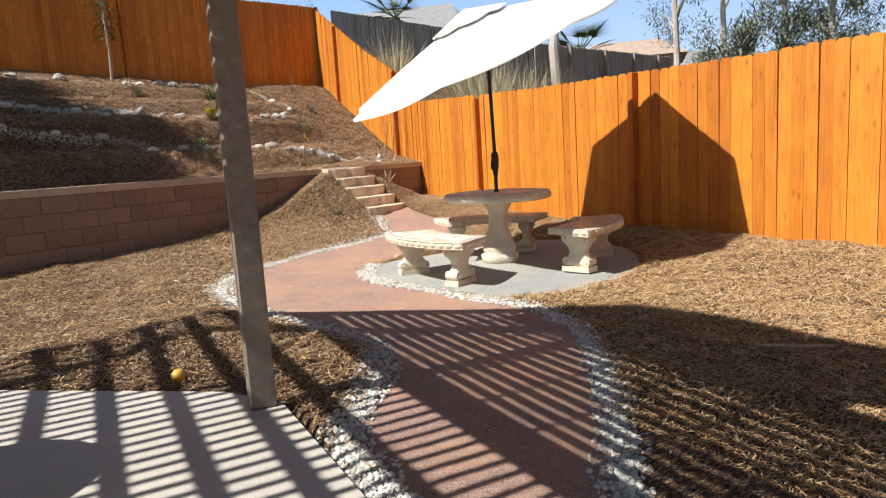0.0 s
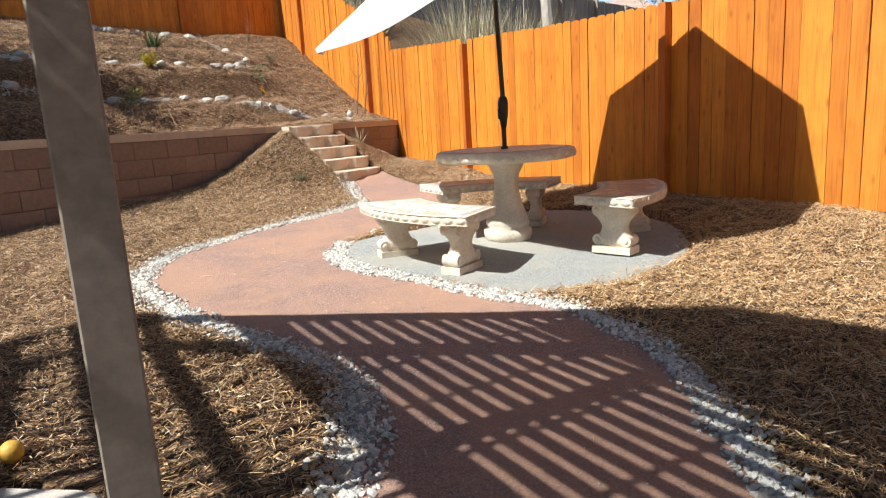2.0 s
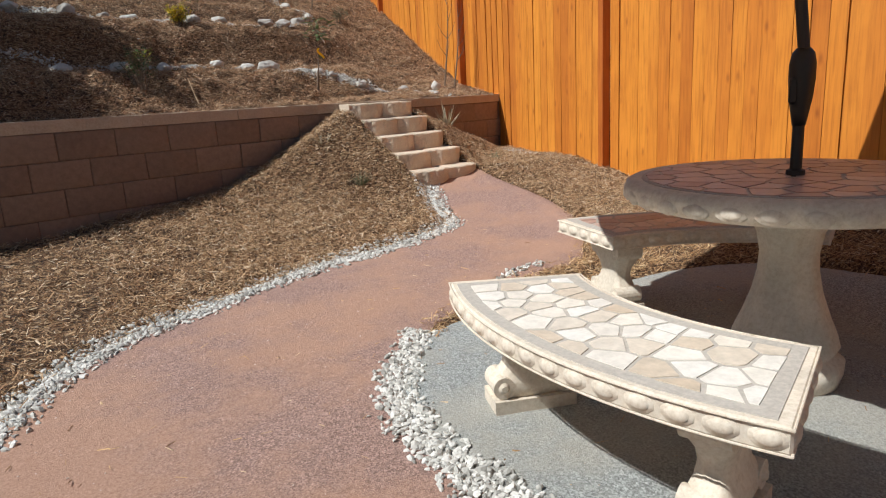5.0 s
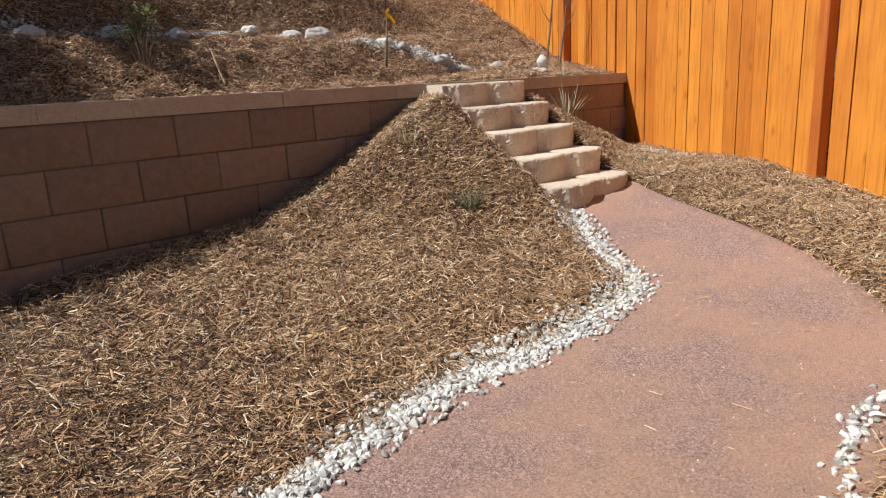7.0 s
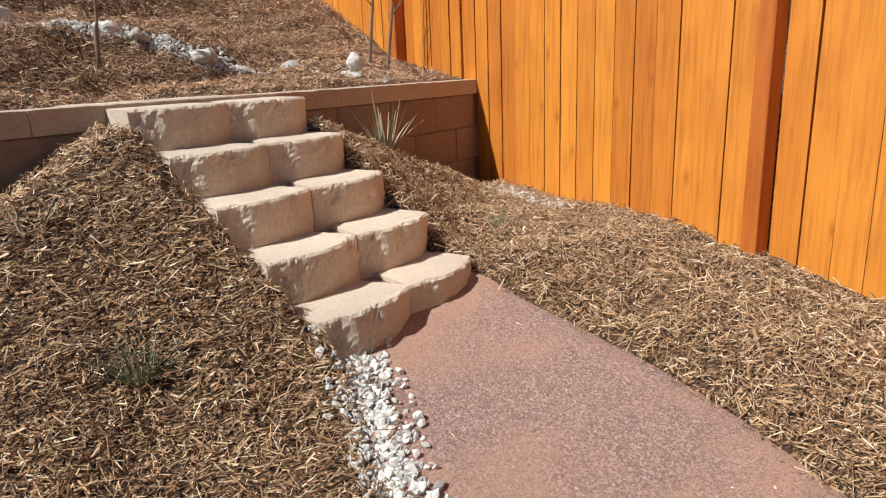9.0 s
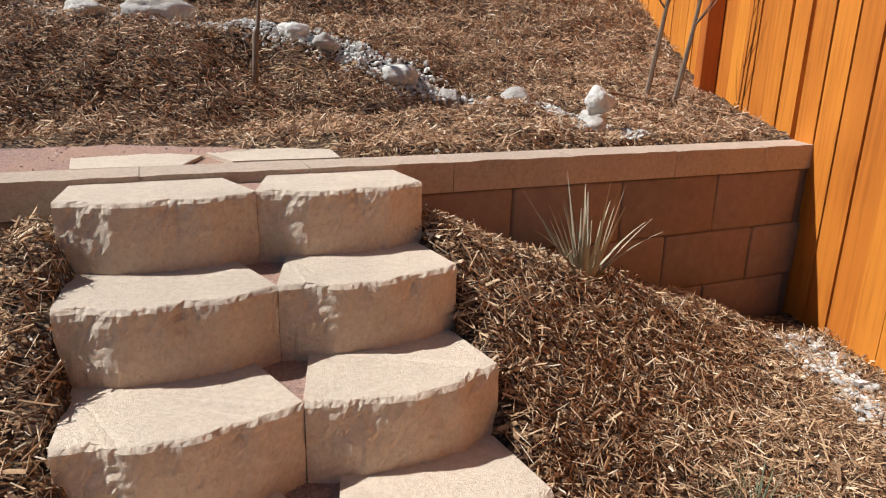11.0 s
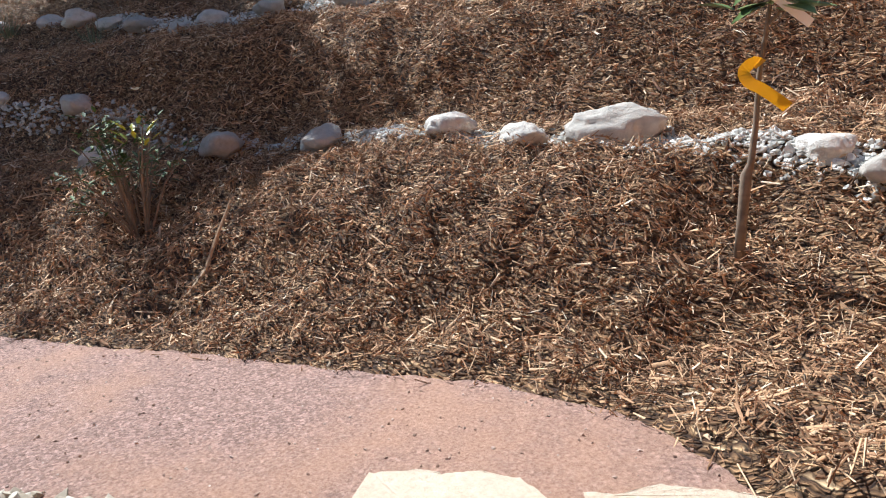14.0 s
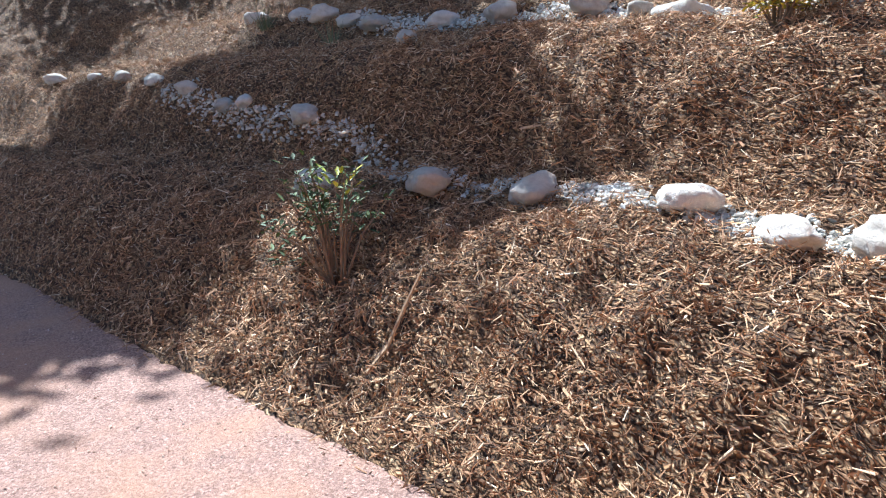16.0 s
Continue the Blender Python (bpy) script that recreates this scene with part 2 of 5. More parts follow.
M_GRAVEL = piece_stone("white_gravel", [(0.0, (0.30, 0.29, 0.26)), (0.4, (0.58, 0.565, 0.52)), (1.0, (0.76, 0.745, 0.70))], 60.0, True, 0.9, 0.002)
M_ROCK = piece_stone("pale_river_rock", [(0.0, (0.42, 0.39, 0.345)), (0.5, (0.55, 0.52, 0.465)), (1.0, (0.68, 0.65, 0.595))], 30.0, False, 0.92, 0.012)
M_CHIP = piece_stone("wood_chip", [(0.0, (0.21, 0.108, 0.046)), (0.3, (0.44, 0.255, 0.115)), (0.65, (0.64, 0.415, 0.20)), (0.9, (0.74, 0.54, 0.31)), (1.0, (0.82, 0.68, 0.47))], 120.0, True, 0.85, 0.002)
M_BROWNCHIP = piece_stone("brown_wood_chip", [(0.0, (0.16, 0.083, 0.038)), (0.3, (0.34, 0.195, 0.098)), (0.65, (0.54, 0.345, 0.18)), (0.9, (0.70, 0.51, 0.31)), (1.0, (0.84, 0.72, 0.54))], 120.0, True, 0.85, 0.002)
M_BARKCHIP = piece_stone("bark_chip", [(0.0, (0.16, 0.08, 0.038)), (0.4, (0.37, 0.205, 0.107)), (0.75, (0.60, 0.37, 0.20)), (0.93, (0.76, 0.55, 0.35)), (1.0, (0.84, 0.72, 0.54))], 120.0, True, 0.85, 0.002)
M_FENCE = fence_wood("orange_stained_cedar", [(0.0, (0.50, 0.155, 0.014)), (0.3, (0.61, 0.212, 0.020)), (0.7, (0.69, 0.262, 0.026)), (1.0, (0.56, 0.186, 0.018))])
M_POSTRED = fence_wood("stained_post", [(0.0, (0.47, 0.13, 0.014)), (1.0, (0.54, 0.165, 0.02))], False)
M_BEAM = plain("taupe_painted_timber", (0.26, 0.212, 0.17), 0.7, 0, 0.25, 18)
M_CANVAS, _nt, _bs = material("white_canvas")
_bs.inputs["Base Color"].default_value = (0.84, 0.83, 0.80, 1)
_bs.inputs["Roughness"].default_value = 0.85
bump(_nt, _bs, noise_tex(_nt, where(_nt), 300.0, 2, 0.5), 0.2, 0.001)
M_POLE = plain("bronze_powder_coat", (0.045, 0.038, 0.033), 0.45, 0.3)

# ---- helpers of the build ----
def part(name, bm, mat, parent=None, label=""):
    me = bpy.data.meshes.new(name)
    bm.to_mesh(me)
    bm.free()
    me.materials.append(mat)
    ob = new(name, me)
    ob.parent = parent
    if label:
        ob["label"] = label
    return ob


def shared(name, me, m, parent=None):
    ob = new(name, me)
    ob.parent = parent
    ob.matrix_basis = m
    return ob


def mesh_of(name, bm, mat):
    me = bpy.data.meshes.new(name)
    bm.to_mesh(me)
    bm.free()
    me.materials.append(mat)
    return me


def thing(name, label, category, group="", kind="", m=None):
    ob = new(name)
    if m is not None:
        ob.matrix_basis = m
    return tagged(ob, label, category, group, kind)


def box(bm, x0, x1, y0, y1, z0, z1, m=None):
    vs = [bm.verts.new((x, y, z)) for x in (x0, x1) for y in (y0, y1) for z in (z0, z1)]
    for q in ((0, 1, 3, 2), (4, 6, 7, 5), (0, 4, 5, 1), (2, 3, 7, 6), (0, 2, 6, 4), (1, 5, 7, 3)):
        bm.faces.new([vs[i] for i in q])
    if m is not None:
        for v in vs:
            v.co = m @ v.co
    return vs


def soften(bm, width, segments=1):
    bmesh.ops.bevel(bm, geom=list(bm.edges), offset=width, segments=segments, affect="EDGES", profile=0.6)


def prism(bm, outline, z0, z1):
    """An upright prism over an outline that runs anticlockwise."""
    low = [bm.verts.new((x, y, z0)) for x, y in outline]
    top = [bm.verts.new((x, y, z1)) for x, y in outline]
    n = len(outline)
    bm.faces.new(low[::-1])
    bm.faces.new(top)
    for i in range(n):
        bm.faces.new((low[i], low[(i + 1) % n], top[(i + 1) % n], top[i]))


def lathe(bm, profile, around=32, wobble=None):
    rings = []
    for r, z in profile:
        rings.append([bm.verts.new((r * math.cos(a) * (wobble(a, z) if wobble else 1), r * math.sin(a) * (wobble(a, z) if wobble else 1), z)) for a in (2 * math.pi * i / around for i in range(around))])
    for p, q in zip(rings, rings[1:]):
        for i in range(around):
            j = (i + 1) % around
            bm.faces.new((p[i], p[j], q[j], q[i]))
    bm.faces.new(rings[0][::-1])
    bm.faces.new(rings[-1])


def smooth(bm):
    for f in bm.faces:
        f.smooth = True


def spline(points, per=8):
    """A smooth line through the points (Catmull-Rom)."""
    pts = [Vector(p) for p in points]
    out = []
    for i in range(len(pts) - 1):
        a, b, c, d = pts[max(i - 1, 0)], pts[i], pts[i + 1], pts[min(i + 2, len(pts) - 1)]
        for k in range(per):
            t = k / per
            out.append(0.5 * (2 * b + (c - a) * t + (2 * a - 5 * b + 4 * c - d) * t * t + (3 * b - a - 3 * c + d) * t ** 3))
    return out + [pts[-1]]


def inside(poly, x, y):
    hit = False
    for i in range(len(poly)):
        (x0, y0), (x1, y1) = poly[i - 1][:2], poly[i][:2]
        if (y0 > y) != (y1 > y) and x < x0 + (y - y0) / (y1 - y0) * (x1 - x0):
            hit = not hit
    return hit


def tube(bm, points, radii, sides=6):
    """A tapering round limb along points."""
    rings = []
    for i, p in enumerate(points):
        p = Vector(p)
        d = (Vector(points[min(i + 1, len(points) - 1)]) - Vector(points[max(i - 1, 0)])).normalized()
        s = d.cross(Vector((0.3, 0.9, 0.1))).normalized()
        t = d.cross(s)
        rings.append([bm.verts.new(p + radii[i] * (math.cos(a) * s + math.sin(a) * t)) for a in (2 * math.pi * k / sides for k in range(sides))])
    for p, q in zip(rings, rings[1:]):
        for k in range(sides):
            bm.faces.new((p[k], p[(k + 1) % sides], q[(k + 1) % sides], q[k]))
    bm.faces.new(rings[0][::-1])
    bm.faces.new(rings[-1])


# ---- ground ----
PATH_LEFT = [(0.98, 1.2), (1.02, 2.36), (1.06, 2.82), (1.30, 3.21), (1.60, 3.68), (1.75, 4.22), (1.66, 4.65), (1.52, 5.12), (1.36, 5.75), (1.24, 6.65), (1.29, 7.22), (1.65, 7.9), (2.26, 8.38), (2.95, 8.8), (3.44, 8.95), (3.81, 9.1), (4.14, 9.32), (4.19, 9.61), (4.27, 9.95), (4.35, 10.25), (4.42, 10.5)]
PATH_RIGHT = [(1.5, 1.2), (1.82, 1.86), (2.05, 2.11), (2.41, 2.57), (2.72, 3.01), (3.04, 3.52), (3.17, 3.95), (3.21, 4.36), (3.06, 4.8), (2.9, 5.4), (2.74, 6.1), (2.71, 6.6), (2.88, 7.02), (3.1, 7.35), (3.49, 7.65), (4.0, 7.9), (4.54, 8.1), (5.0, 8.75), (5.2, 9.3), (5.22, 9.75), (5.14, 10.2), (5.02, 10.55)]
PAD = [(3.1, 4.72), (3.6, 4.65), (4.05, 4.64), (4.72, 4.83), (5.3, 5.4), (5.5, 6.2), (5.3, 7.1), (4.9, 7.45), (4.4, 7.46), (4.0, 7.42), (3.5, 7.4), (3.14, 7.26), (2.91, 6.95), (2.77, 6.55), (2.8, 6.1), (2.96, 5.4)]
PATH_POLY = [tuple(p) for p in spline(PATH_LEFT, 5)] + [tuple(p) for p in reversed(spline(PATH_RIGHT, 5))]
PAD_POLY = [tuple(p) for p in spline(PAD + PAD[:1], 5)][:-1]
UPATH = [(0.48, 0.0), (0.46, 0.34), (0.25, 0.55), (-0.1, 0.66), (-0.7, 0.70), (-1.6, 0.73), (-2.5, 0.77), (-3.5, 0.86), (-8.5, 0.95), (-8.5, 0.0)]


def outside(poly, X, Y):
    """How far points lie outside an outline (negative: inside)."""
    P = np.array([p[:2] for p in poly], float)
    Q = np.roll(P, -1, 0)
    best = np.full(X.shape, 1e9)
    odd = np.zeros(X.shape, bool)
    for (ax, ay), (bx, by) in zip(P, Q):
        dx, dy = bx - ax, by - ay
        t = np.clip(((X - ax) * dx + (Y - ay) * dy) / max(dx * dx + dy * dy, 1e-9), 0, 1)
        best = np.minimum(best, np.hypot(X - ax - t * dx, Y - ay - t * dy))
        if ay != by:
            odd ^= ((ay > Y) != (by > Y)) & (X < ax + (Y - ay) / (by - ay) * dx)
    return np.where(odd, -best, best)


def grid_mesh(name, gx, gy, Z, keep, mat):
    nx = len(gx)
    X, Y = np.meshgrid(gx, gy)
    I = np.arange(X.size).reshape(X.shape)
    quads = np.stack([I[:-1, :-1], I[:-1, 1:], I[1:, 1:], I[1:, :-1]], -1)[keep].reshape(-1, 4)
    used, inv = np.unique(quads, return_inverse=True)
    V = np.stack([X.ravel(), Y.ravel(), Z.ravel()], -1)[used]
    me = bpy.data.meshes.new(name)
    me.from_pydata(V.tolist(), [], inv.reshape(-1, 4).tolist())
    me.materials.append(mat)
    me.polygons.foreach_set("use_smooth", [True] * len(me.polygons))
    return new(name, me)


def draped(name, poly, lift, mat, step, label, category, height):
    """A sheet over a region, laid on the land; its rim runs under the mulch."""
    xs, ys = [p[0] for p in poly], [p[1] for p in poly]
    gx, gy = np.arange(min(xs) - 0.1, max(xs) + 0.1, step), np.arange(min(ys) - 0.1, max(ys) + 0.1, step)
    X, Y = np.meshgrid(gx, gy)
    Z = np.array([[height(x, y) + lift + 0.007 * noise.noise((x * 2.3, y * 2.3, 0)) + 0.003 * noise.noise((x * 14, y * 14, 3)) for x in gx] for y in gy])
    D = outside(poly, X, Y)
    Z -= 0.03 * np.clip(D / 0.08, 0, 1)
    keep = ((D[:-1, :-1] + D[1:, 1:]) / 2) < 0.07
    return tagged(grid_mesh(name, gx, gy, Z, keep, mat), label, category, kind="structure")


SLAB = [(-6, -4), (0.96, -4), (0.95, 3.42), (0.72, 3.80), (-0.42, 4.71), (-6, 9.1)]


GRID = []      # the ground's own lines and heights, for what is strewn on it


def build_ground():
    fine = 0.055
    gx = np.array([-900, -200, -60, -20] + list(np.arange(-12.0, -4.0, 0.12)) + list(np.arange(-4.0, 6.5, fine)) + [7.2, 9, 12, 16, 22, 40, 90, 300, 900])
    gy = np.array([-900, -200, -60, -20, -6] + list(np.arange(-1.0, 19.6, fine)) + [21, 25, 32, 45, 90, 300, 900])
    X, Y = np.meshgrid(gx, gy)
    flat = np.minimum.reduce([outside(PATH_POLY, X, Y), outside(PAD_POLY, X, Y), outside([wall_xy(u, v) for u, v in UPATH], X, Y)])
    slab = outside(SLAB, X, Y)
    Z = np.zeros(X.shape)
    for j, y in enumerate(gy):
        for i, x in enumerate(gx):
            z = land(max(-12, min(x, 6.4)), max(-2, min(y, 24)))
            if x > 6.6:
                z = z * ease(16, 6.6, x) + ease(6.5, 8.2, x) * 1.4 + ease(8.2, 13, x) * 0.9
            elif -12.5 < x and -2 < y < 20:
                f = clamp01((flat[j, i] + 0.02) / 0.12)
                rough = 1.9 if wall_v(x, y) > 0 else 1.0
                z += f * (0.035 * noise.noise((x * 1.7, y * 1.7, 2)) + rough * (0.025 * noise.noise((x * 5, y * 5, 4)) + 0.018 * noise.noise((x * 13, y * 13, 7)))) + 0.045 * f - 0.02
                if slab[j, i] < 0.03:
                    z -= 0.1
                if -0.17 < wall_v(x, y) < 0.06:
                    z -= 0.06
            Z[j, i] = z
    GRID.extend((gx, gy, Z))
    ob = grid_mesh("ground", gx, gy, Z, np.ones((len(gy) - 1, len(gx) - 1), bool), M_MULCH)
    tagged(ob, "brown shredded bark mulch over sloping garden soil", "ground", kind="structure")


build_ground()
draped("path", PATH_POLY, 0.012, M_PATH, 0.05, "winding red crushed granite garden path", "path", lambda x, y: lower(x, y))
draped("pavement", PAD_POLY, 0.016, M_PAD, 0.05, "grey crushed granite pad under the table", "patio", lambda x, y: lower(x, y))
upath = [wall_xy(u, v) for u, v in UPATH]
draped("path", upath, 0.02, M_PATH, 0.05, "red crushed granite path above the retaining wall", "path", lambda x, y: 1.088)
bm = bmesh.new()
prism(bm, SLAB, -0.12, 0.035)
tagged(part("patio_slab", bm, M_SLAB), "pale broom-finished concrete patio slab under the pergola", "patio", kind="structure")


# ---- retaining wall ----
def build_wall():
    root = thing("wall_retaining", "tan concrete block retaining wall with a flat cap course", "wall", kind="structure")
    ang = math.atan2(WALL_U[1], WALL_U[0])
    base = Matrix.Translation((*WALL_P, 0)) @ Matrix.Rotation(ang, 4, "Z")
    u0, u1 = -9.6, 2.53
    bm = bmesh.new()
    box(bm, u0, u1, -0.135, -0.02, -0.1, WALL_TOP - 0.096, base)
    part("core", bm, M_MORTAR, root, "grey mortar between the blocks")
    bl, bh = 0.4415, 0.222
    blocks, caps = [], []
    for k in range(4):
        off = Vector((k * 9.1, 3, 0))
        bm = bmesh.new()
        box(bm, -bl / 2 + 0.0015, bl / 2 - 0.0015, -0.146, -0.01, 0.0015, bh - 0.0015)
        soften(bm, 0.011, 2)
        for v in bm.verts:
            v.co += Vector((0.003 * noise.noise(v.co * 17 + off), 0.006 * noise.noise(v.co * 9 + off), 0.003 * noise.noise(v.co * 23 + off)))
        smooth(bm)
        blocks.append(mesh_of("block", bm, M_SHADEDBLOCK))
        bm = bmesh.new()
        for c in range(8):
            box(bm, -bl / 2 + 0.002 + (bl - 0.004) * c / 8, -bl / 2 + 0.002 + (bl - 0.004) * (c + 1) / 8, -CAP_DEEP, 0.0, 0, 0.095)
        bmesh.ops.remove_doubles(bm, verts=bm.verts, dist=0.0005)
        for v in bm.verts:
            if v.co.z > 0.05 and v.co.y < -0.1:      # the worn front arris
                v.co.y += 0.009 * abs(noise.noise(v.co * 31 + off))
                v.co.z -= 0.007 * abs(noise.noise(v.co * 27 + off * 2))
        caps.append(mesh_of("cap", bm, M_CAP))
    for row in range(5):
        z = WALL_TOP - 0.0965 - bh * (row + 1)
        for i in range(27):
            u = u1 - bl * (i + 0.5) - (bl / 2 if row % 2 else 0) - 0.11 + (0.4415 if row % 2 else 0)
            if u0 < u < u1 - 0.1:
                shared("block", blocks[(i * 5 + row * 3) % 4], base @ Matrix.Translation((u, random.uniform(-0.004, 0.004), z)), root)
    for i in range(27):
        u = 2.20 + 0.44 * 0.5 - 0.44 * (i + 0.5) + 0.22
        if u < u1 - 0.15:
            if i == 1:
                shared("cap_block", caps[0], base @ pose(2.365, 0.001, WALL_TOP - 0.095) @ Matrix.Diagonal((0.745, 1, 1, 1)), root)
            shared("cap_block", caps[i % 4], base @ pose(u, random.uniform(-0.003, 0.003), WALL_TOP - 0.095, 0, 0, random.uniform(-0.35, 0.35)), root)


build_wall()


# ---- block steps ----
def step_block_mesh(seed, side, w=0.437, d=0.27, h=RISE + 0.03):
    """A trapezoid block with a three-facet split face, broken at its upper edge."""
    rng = random.Random(seed)
    key = [(-w / 2, 0.048), (-w / 2 + 0.11, 0.002), (0, -0.006), (w / 2 - 0.11, 0.002), (w / 2, 0.048)]
    front = []
    for (x0, y0), (x1, y1) in zip(key, key[1:]):
        front += [(x0 + (x1 - x0) * k / 12, y0 + (y1 - y0) * k / 12) for k in range(12)]
    front.append(key[-1])
    nf = len(front)
    o = front + [(w / 2 - (0.065 if side < 0 else 0.02), d), (-w / 2 + (0.02 if side < 0 else 0.065), d)]
    bm = bmesh.new()
    levels = [h * k / 15 for k in range(15)] + [h * 0.97, h]
    off = Vector((seed * 3.7, 5, 0))
    chips_at = [(rng.uniform(-0.17, -0.08), rng.uniform(0.03, 0.05), rng.uniform(0.0, 0.5)), (rng.uniform(-0.02, 0.16), rng.uniform(0.02, 0.05), rng.uniform(0.2, 0.7))]
    rings = []
    for z in levels:
        ring = []
        for k, (x, y) in enumerate(o):
            dz = 0.0
            if k < nf:
                y += 0.005 * noise.noise(Vector((x * 22, z * 22, 0)) + off) + 0.004 * noise.noise(Vector((x * 75, z * 75, 6)) + off)
                for cx, r, low in chips_at:
                    near = math.exp(-((x - cx) / r) ** 2) * ease(low * h, h, z)
                    y += near * (0.018 + 0.012 * noise.noise(Vector((x * 60, z * 60, 3)) + off))
                if z > 0.95 * h:
                    y += 0.006 + 0.005 * noise.noise(Vector((x * 70, z * 10, 1)) + off)
                if z == h:
                    y += 0.004
                    dz = -0.003 + 0.004 * noise.noise(Vector((x * 50, 2, 8)) + off)
            ring.append(bm.verts.new((x, y, z + dz)))
        rings.append(ring)
    n = len(o)
    for p, q in zip(rings, rings[1:]):
        for k in range(n):
            bm.faces.new((p[k], p[(k + 1) % n], q[(k + 1) % n], q[k]))
    bm.faces.new(rings[0][::-1])
    bm.faces.new(rings[-1])
    bmesh.ops.recalc_face_normals(bm, faces=bm.faces)
    return mesh_of("step_block", bm, M_BLOCK)


def build_steps():
    ang = math.degrees(math.atan2(STAIR_U[1], STAIR_U[0]))
    for i in range(5):
        for s in (-1, 1):
            x = STAIR_M[0] + STAIR_D[0] * (TREAD * i + 0.045) + s * 0.2195 * STAIR_U[0]
            y = STAIR_M[1] + STAIR_D[1] * (TREAD * i + 0.045) + s * 0.2195 * STAIR_U[1]
            ob = shared("step_block", step_block_mesh(i * 2 + s, s), pose(x, y, STAIR_TOP - RISE * (i + 1) - 0.03, 0, 0, ang + random.uniform(-1.2, 1.2) + (2 * s if i == 4 else 0)))
            tagged(ob, "tan rough-faced concrete step block", "step", "garden steps")
    for i in range(5):
        bm = bmesh.new()
        prism(bm, [(-0.10, 0.075), (0.10, 0.075), (0.12, 0.29), (-0.12, 0.29)], 0, RISE + 0.012)
        x, y = STAIR_M[0] + STAIR_D[0] * (TREAD * i + 0.045), STAIR_M[1] + STAIR_D[1] * (TREAD * i + 0.045)
        ob = part("tread_fill", bm, M_PATH)
        ob.matrix_basis = pose(x, y, STAIR_TOP - RISE * (i + 1) - 0.03, 0, 0, ang)
        tagged(ob, "red granite fill packed between step blocks", "path", "step fill", "structure")
    bm = bmesh.new()
    prism(bm, [wall_xy(u, v) for u, v in ((0.06, 0.012), (0.27, 0.012), (0.20, 0.24), (0.13, 0.24))], WALL_TOP - 0.1, WALL_TOP - 0.014)
    tagged(part("tread_fill", bm, M_PATH), "red granite fill packed between step blocks", "path", "step fill", "structure")
    for s, u in ((-1, 0.0), (1, 0.395)):
        x, y = wall_xy(u, 0.285 + 0.012 * s)
        ob = shared("step_block", step_block_mesh(40 + s, -s, 0.385 + 0.02 * s), pose(x, y, WALL_TOP - RISE - 0.03, 0, 0, 180 + math.degrees(math.atan2(WALL_U[1], WALL_U[0])) - 1.5))
        tagged(ob, "tan concrete landing block behind the wall cap", "step", "garden steps")


build_steps()


# ---- fences ----
def board_mesh(name, w, h, mat, t=0.018):
    bm = bmesh.new()
    c = w * 0.2
    o = [(-w / 2, 0), (w / 2, 0), (w / 2, h - c), (w / 2 - c, h), (-w / 2 + c, h), (-w / 2, h - c)]
    lo = [bm.verts.new((x, 0, z)) for x, z in o]
    hi = [bm.verts.new((x, t, z)) for x, z in o]
    bm.faces.new(lo)
    bm.faces.new(hi[::-1])
    for i in range(6):
        bm.faces.new((lo[i], hi[i], hi[(i + 1) % 6], lo[(i + 1) % 6]))
    bmesh.ops.recalc_face_normals(bm, faces=bm.faces)
    return mesh_of(name, bm, mat)


def build_fence(name, a, b, base, high, posts, mat, post_mat, label, width=0.142, rng=random.Random(3)):
    """Upright dog-ear boards from a to b, on the yard's side of their rails, with posts in front."""
    root = thing(name, label, "fence", kind="structure")
    a, b = Vector(a), Vector(b)
    d = (b - a).normalized()
    ang = math.degrees(math.atan2(d.y, d.x))
    meshes = [board_mesh("board", width - 0.005, high + 0.15, mat), board_mesh("board", width - 0.0025, high + 0.15, mat), board_mesh("board", width - 0.008, high + 0.15, mat)]
    back = bmesh.new()
    n = int((b - a).length / width)
    for i in range(n):
        p = a + d * (i + 0.5) * width
        out = rng.uniform(-0.004, 0.004)
        shared("board", rng.choice(meshes), pose(p.x - d.y * out, p.y + d.x * out, base(p.x, p.y) - 0.15 + rng.uniform(-0.008, 0.008), rng.uniform(-0.25, 0.25), rng.uniform(-0.12, 0.12), ang + rng.uniform(-1.3, 1.3)), root)
        q = p + d * width / 2
        # unseen strip added behind each gap to block the sky and keep the seam dark
        box(back, -0.03, 0.03, 0.026, 0.038, -0.15, high - 0.05, pose(q.x, q.y, base(q.x, q.y), 0, 0, ang))
    part("batten", back, mat, root)
    bm = bmesh.new()
    box(bm, -0.045, 0.045, -0.095, -0.004, -0.2, high - 0.005)
    soften(bm, 0.004)
    post = mesh_of("post", bm, post_mat)
    for s in posts:
        p = a + d * s
        shared("post", post, pose(p.x, p.y, base(p.x, p.y), 0, 0, ang), root)
    return root


FENCE_X = 6.40


def fence_foot(x, y):
    return lerp_table([(-4, 0.14), (4.8, 0.16), (8.5, 0.24), (10.35, 0.32), (12.2, 0.40)], y)


def hill_foot(x, y):
    return lerp_table([(12.2, 0.42), (13.4, 1.13), (15.2, 1.87), (18.7, 3.52)], y)


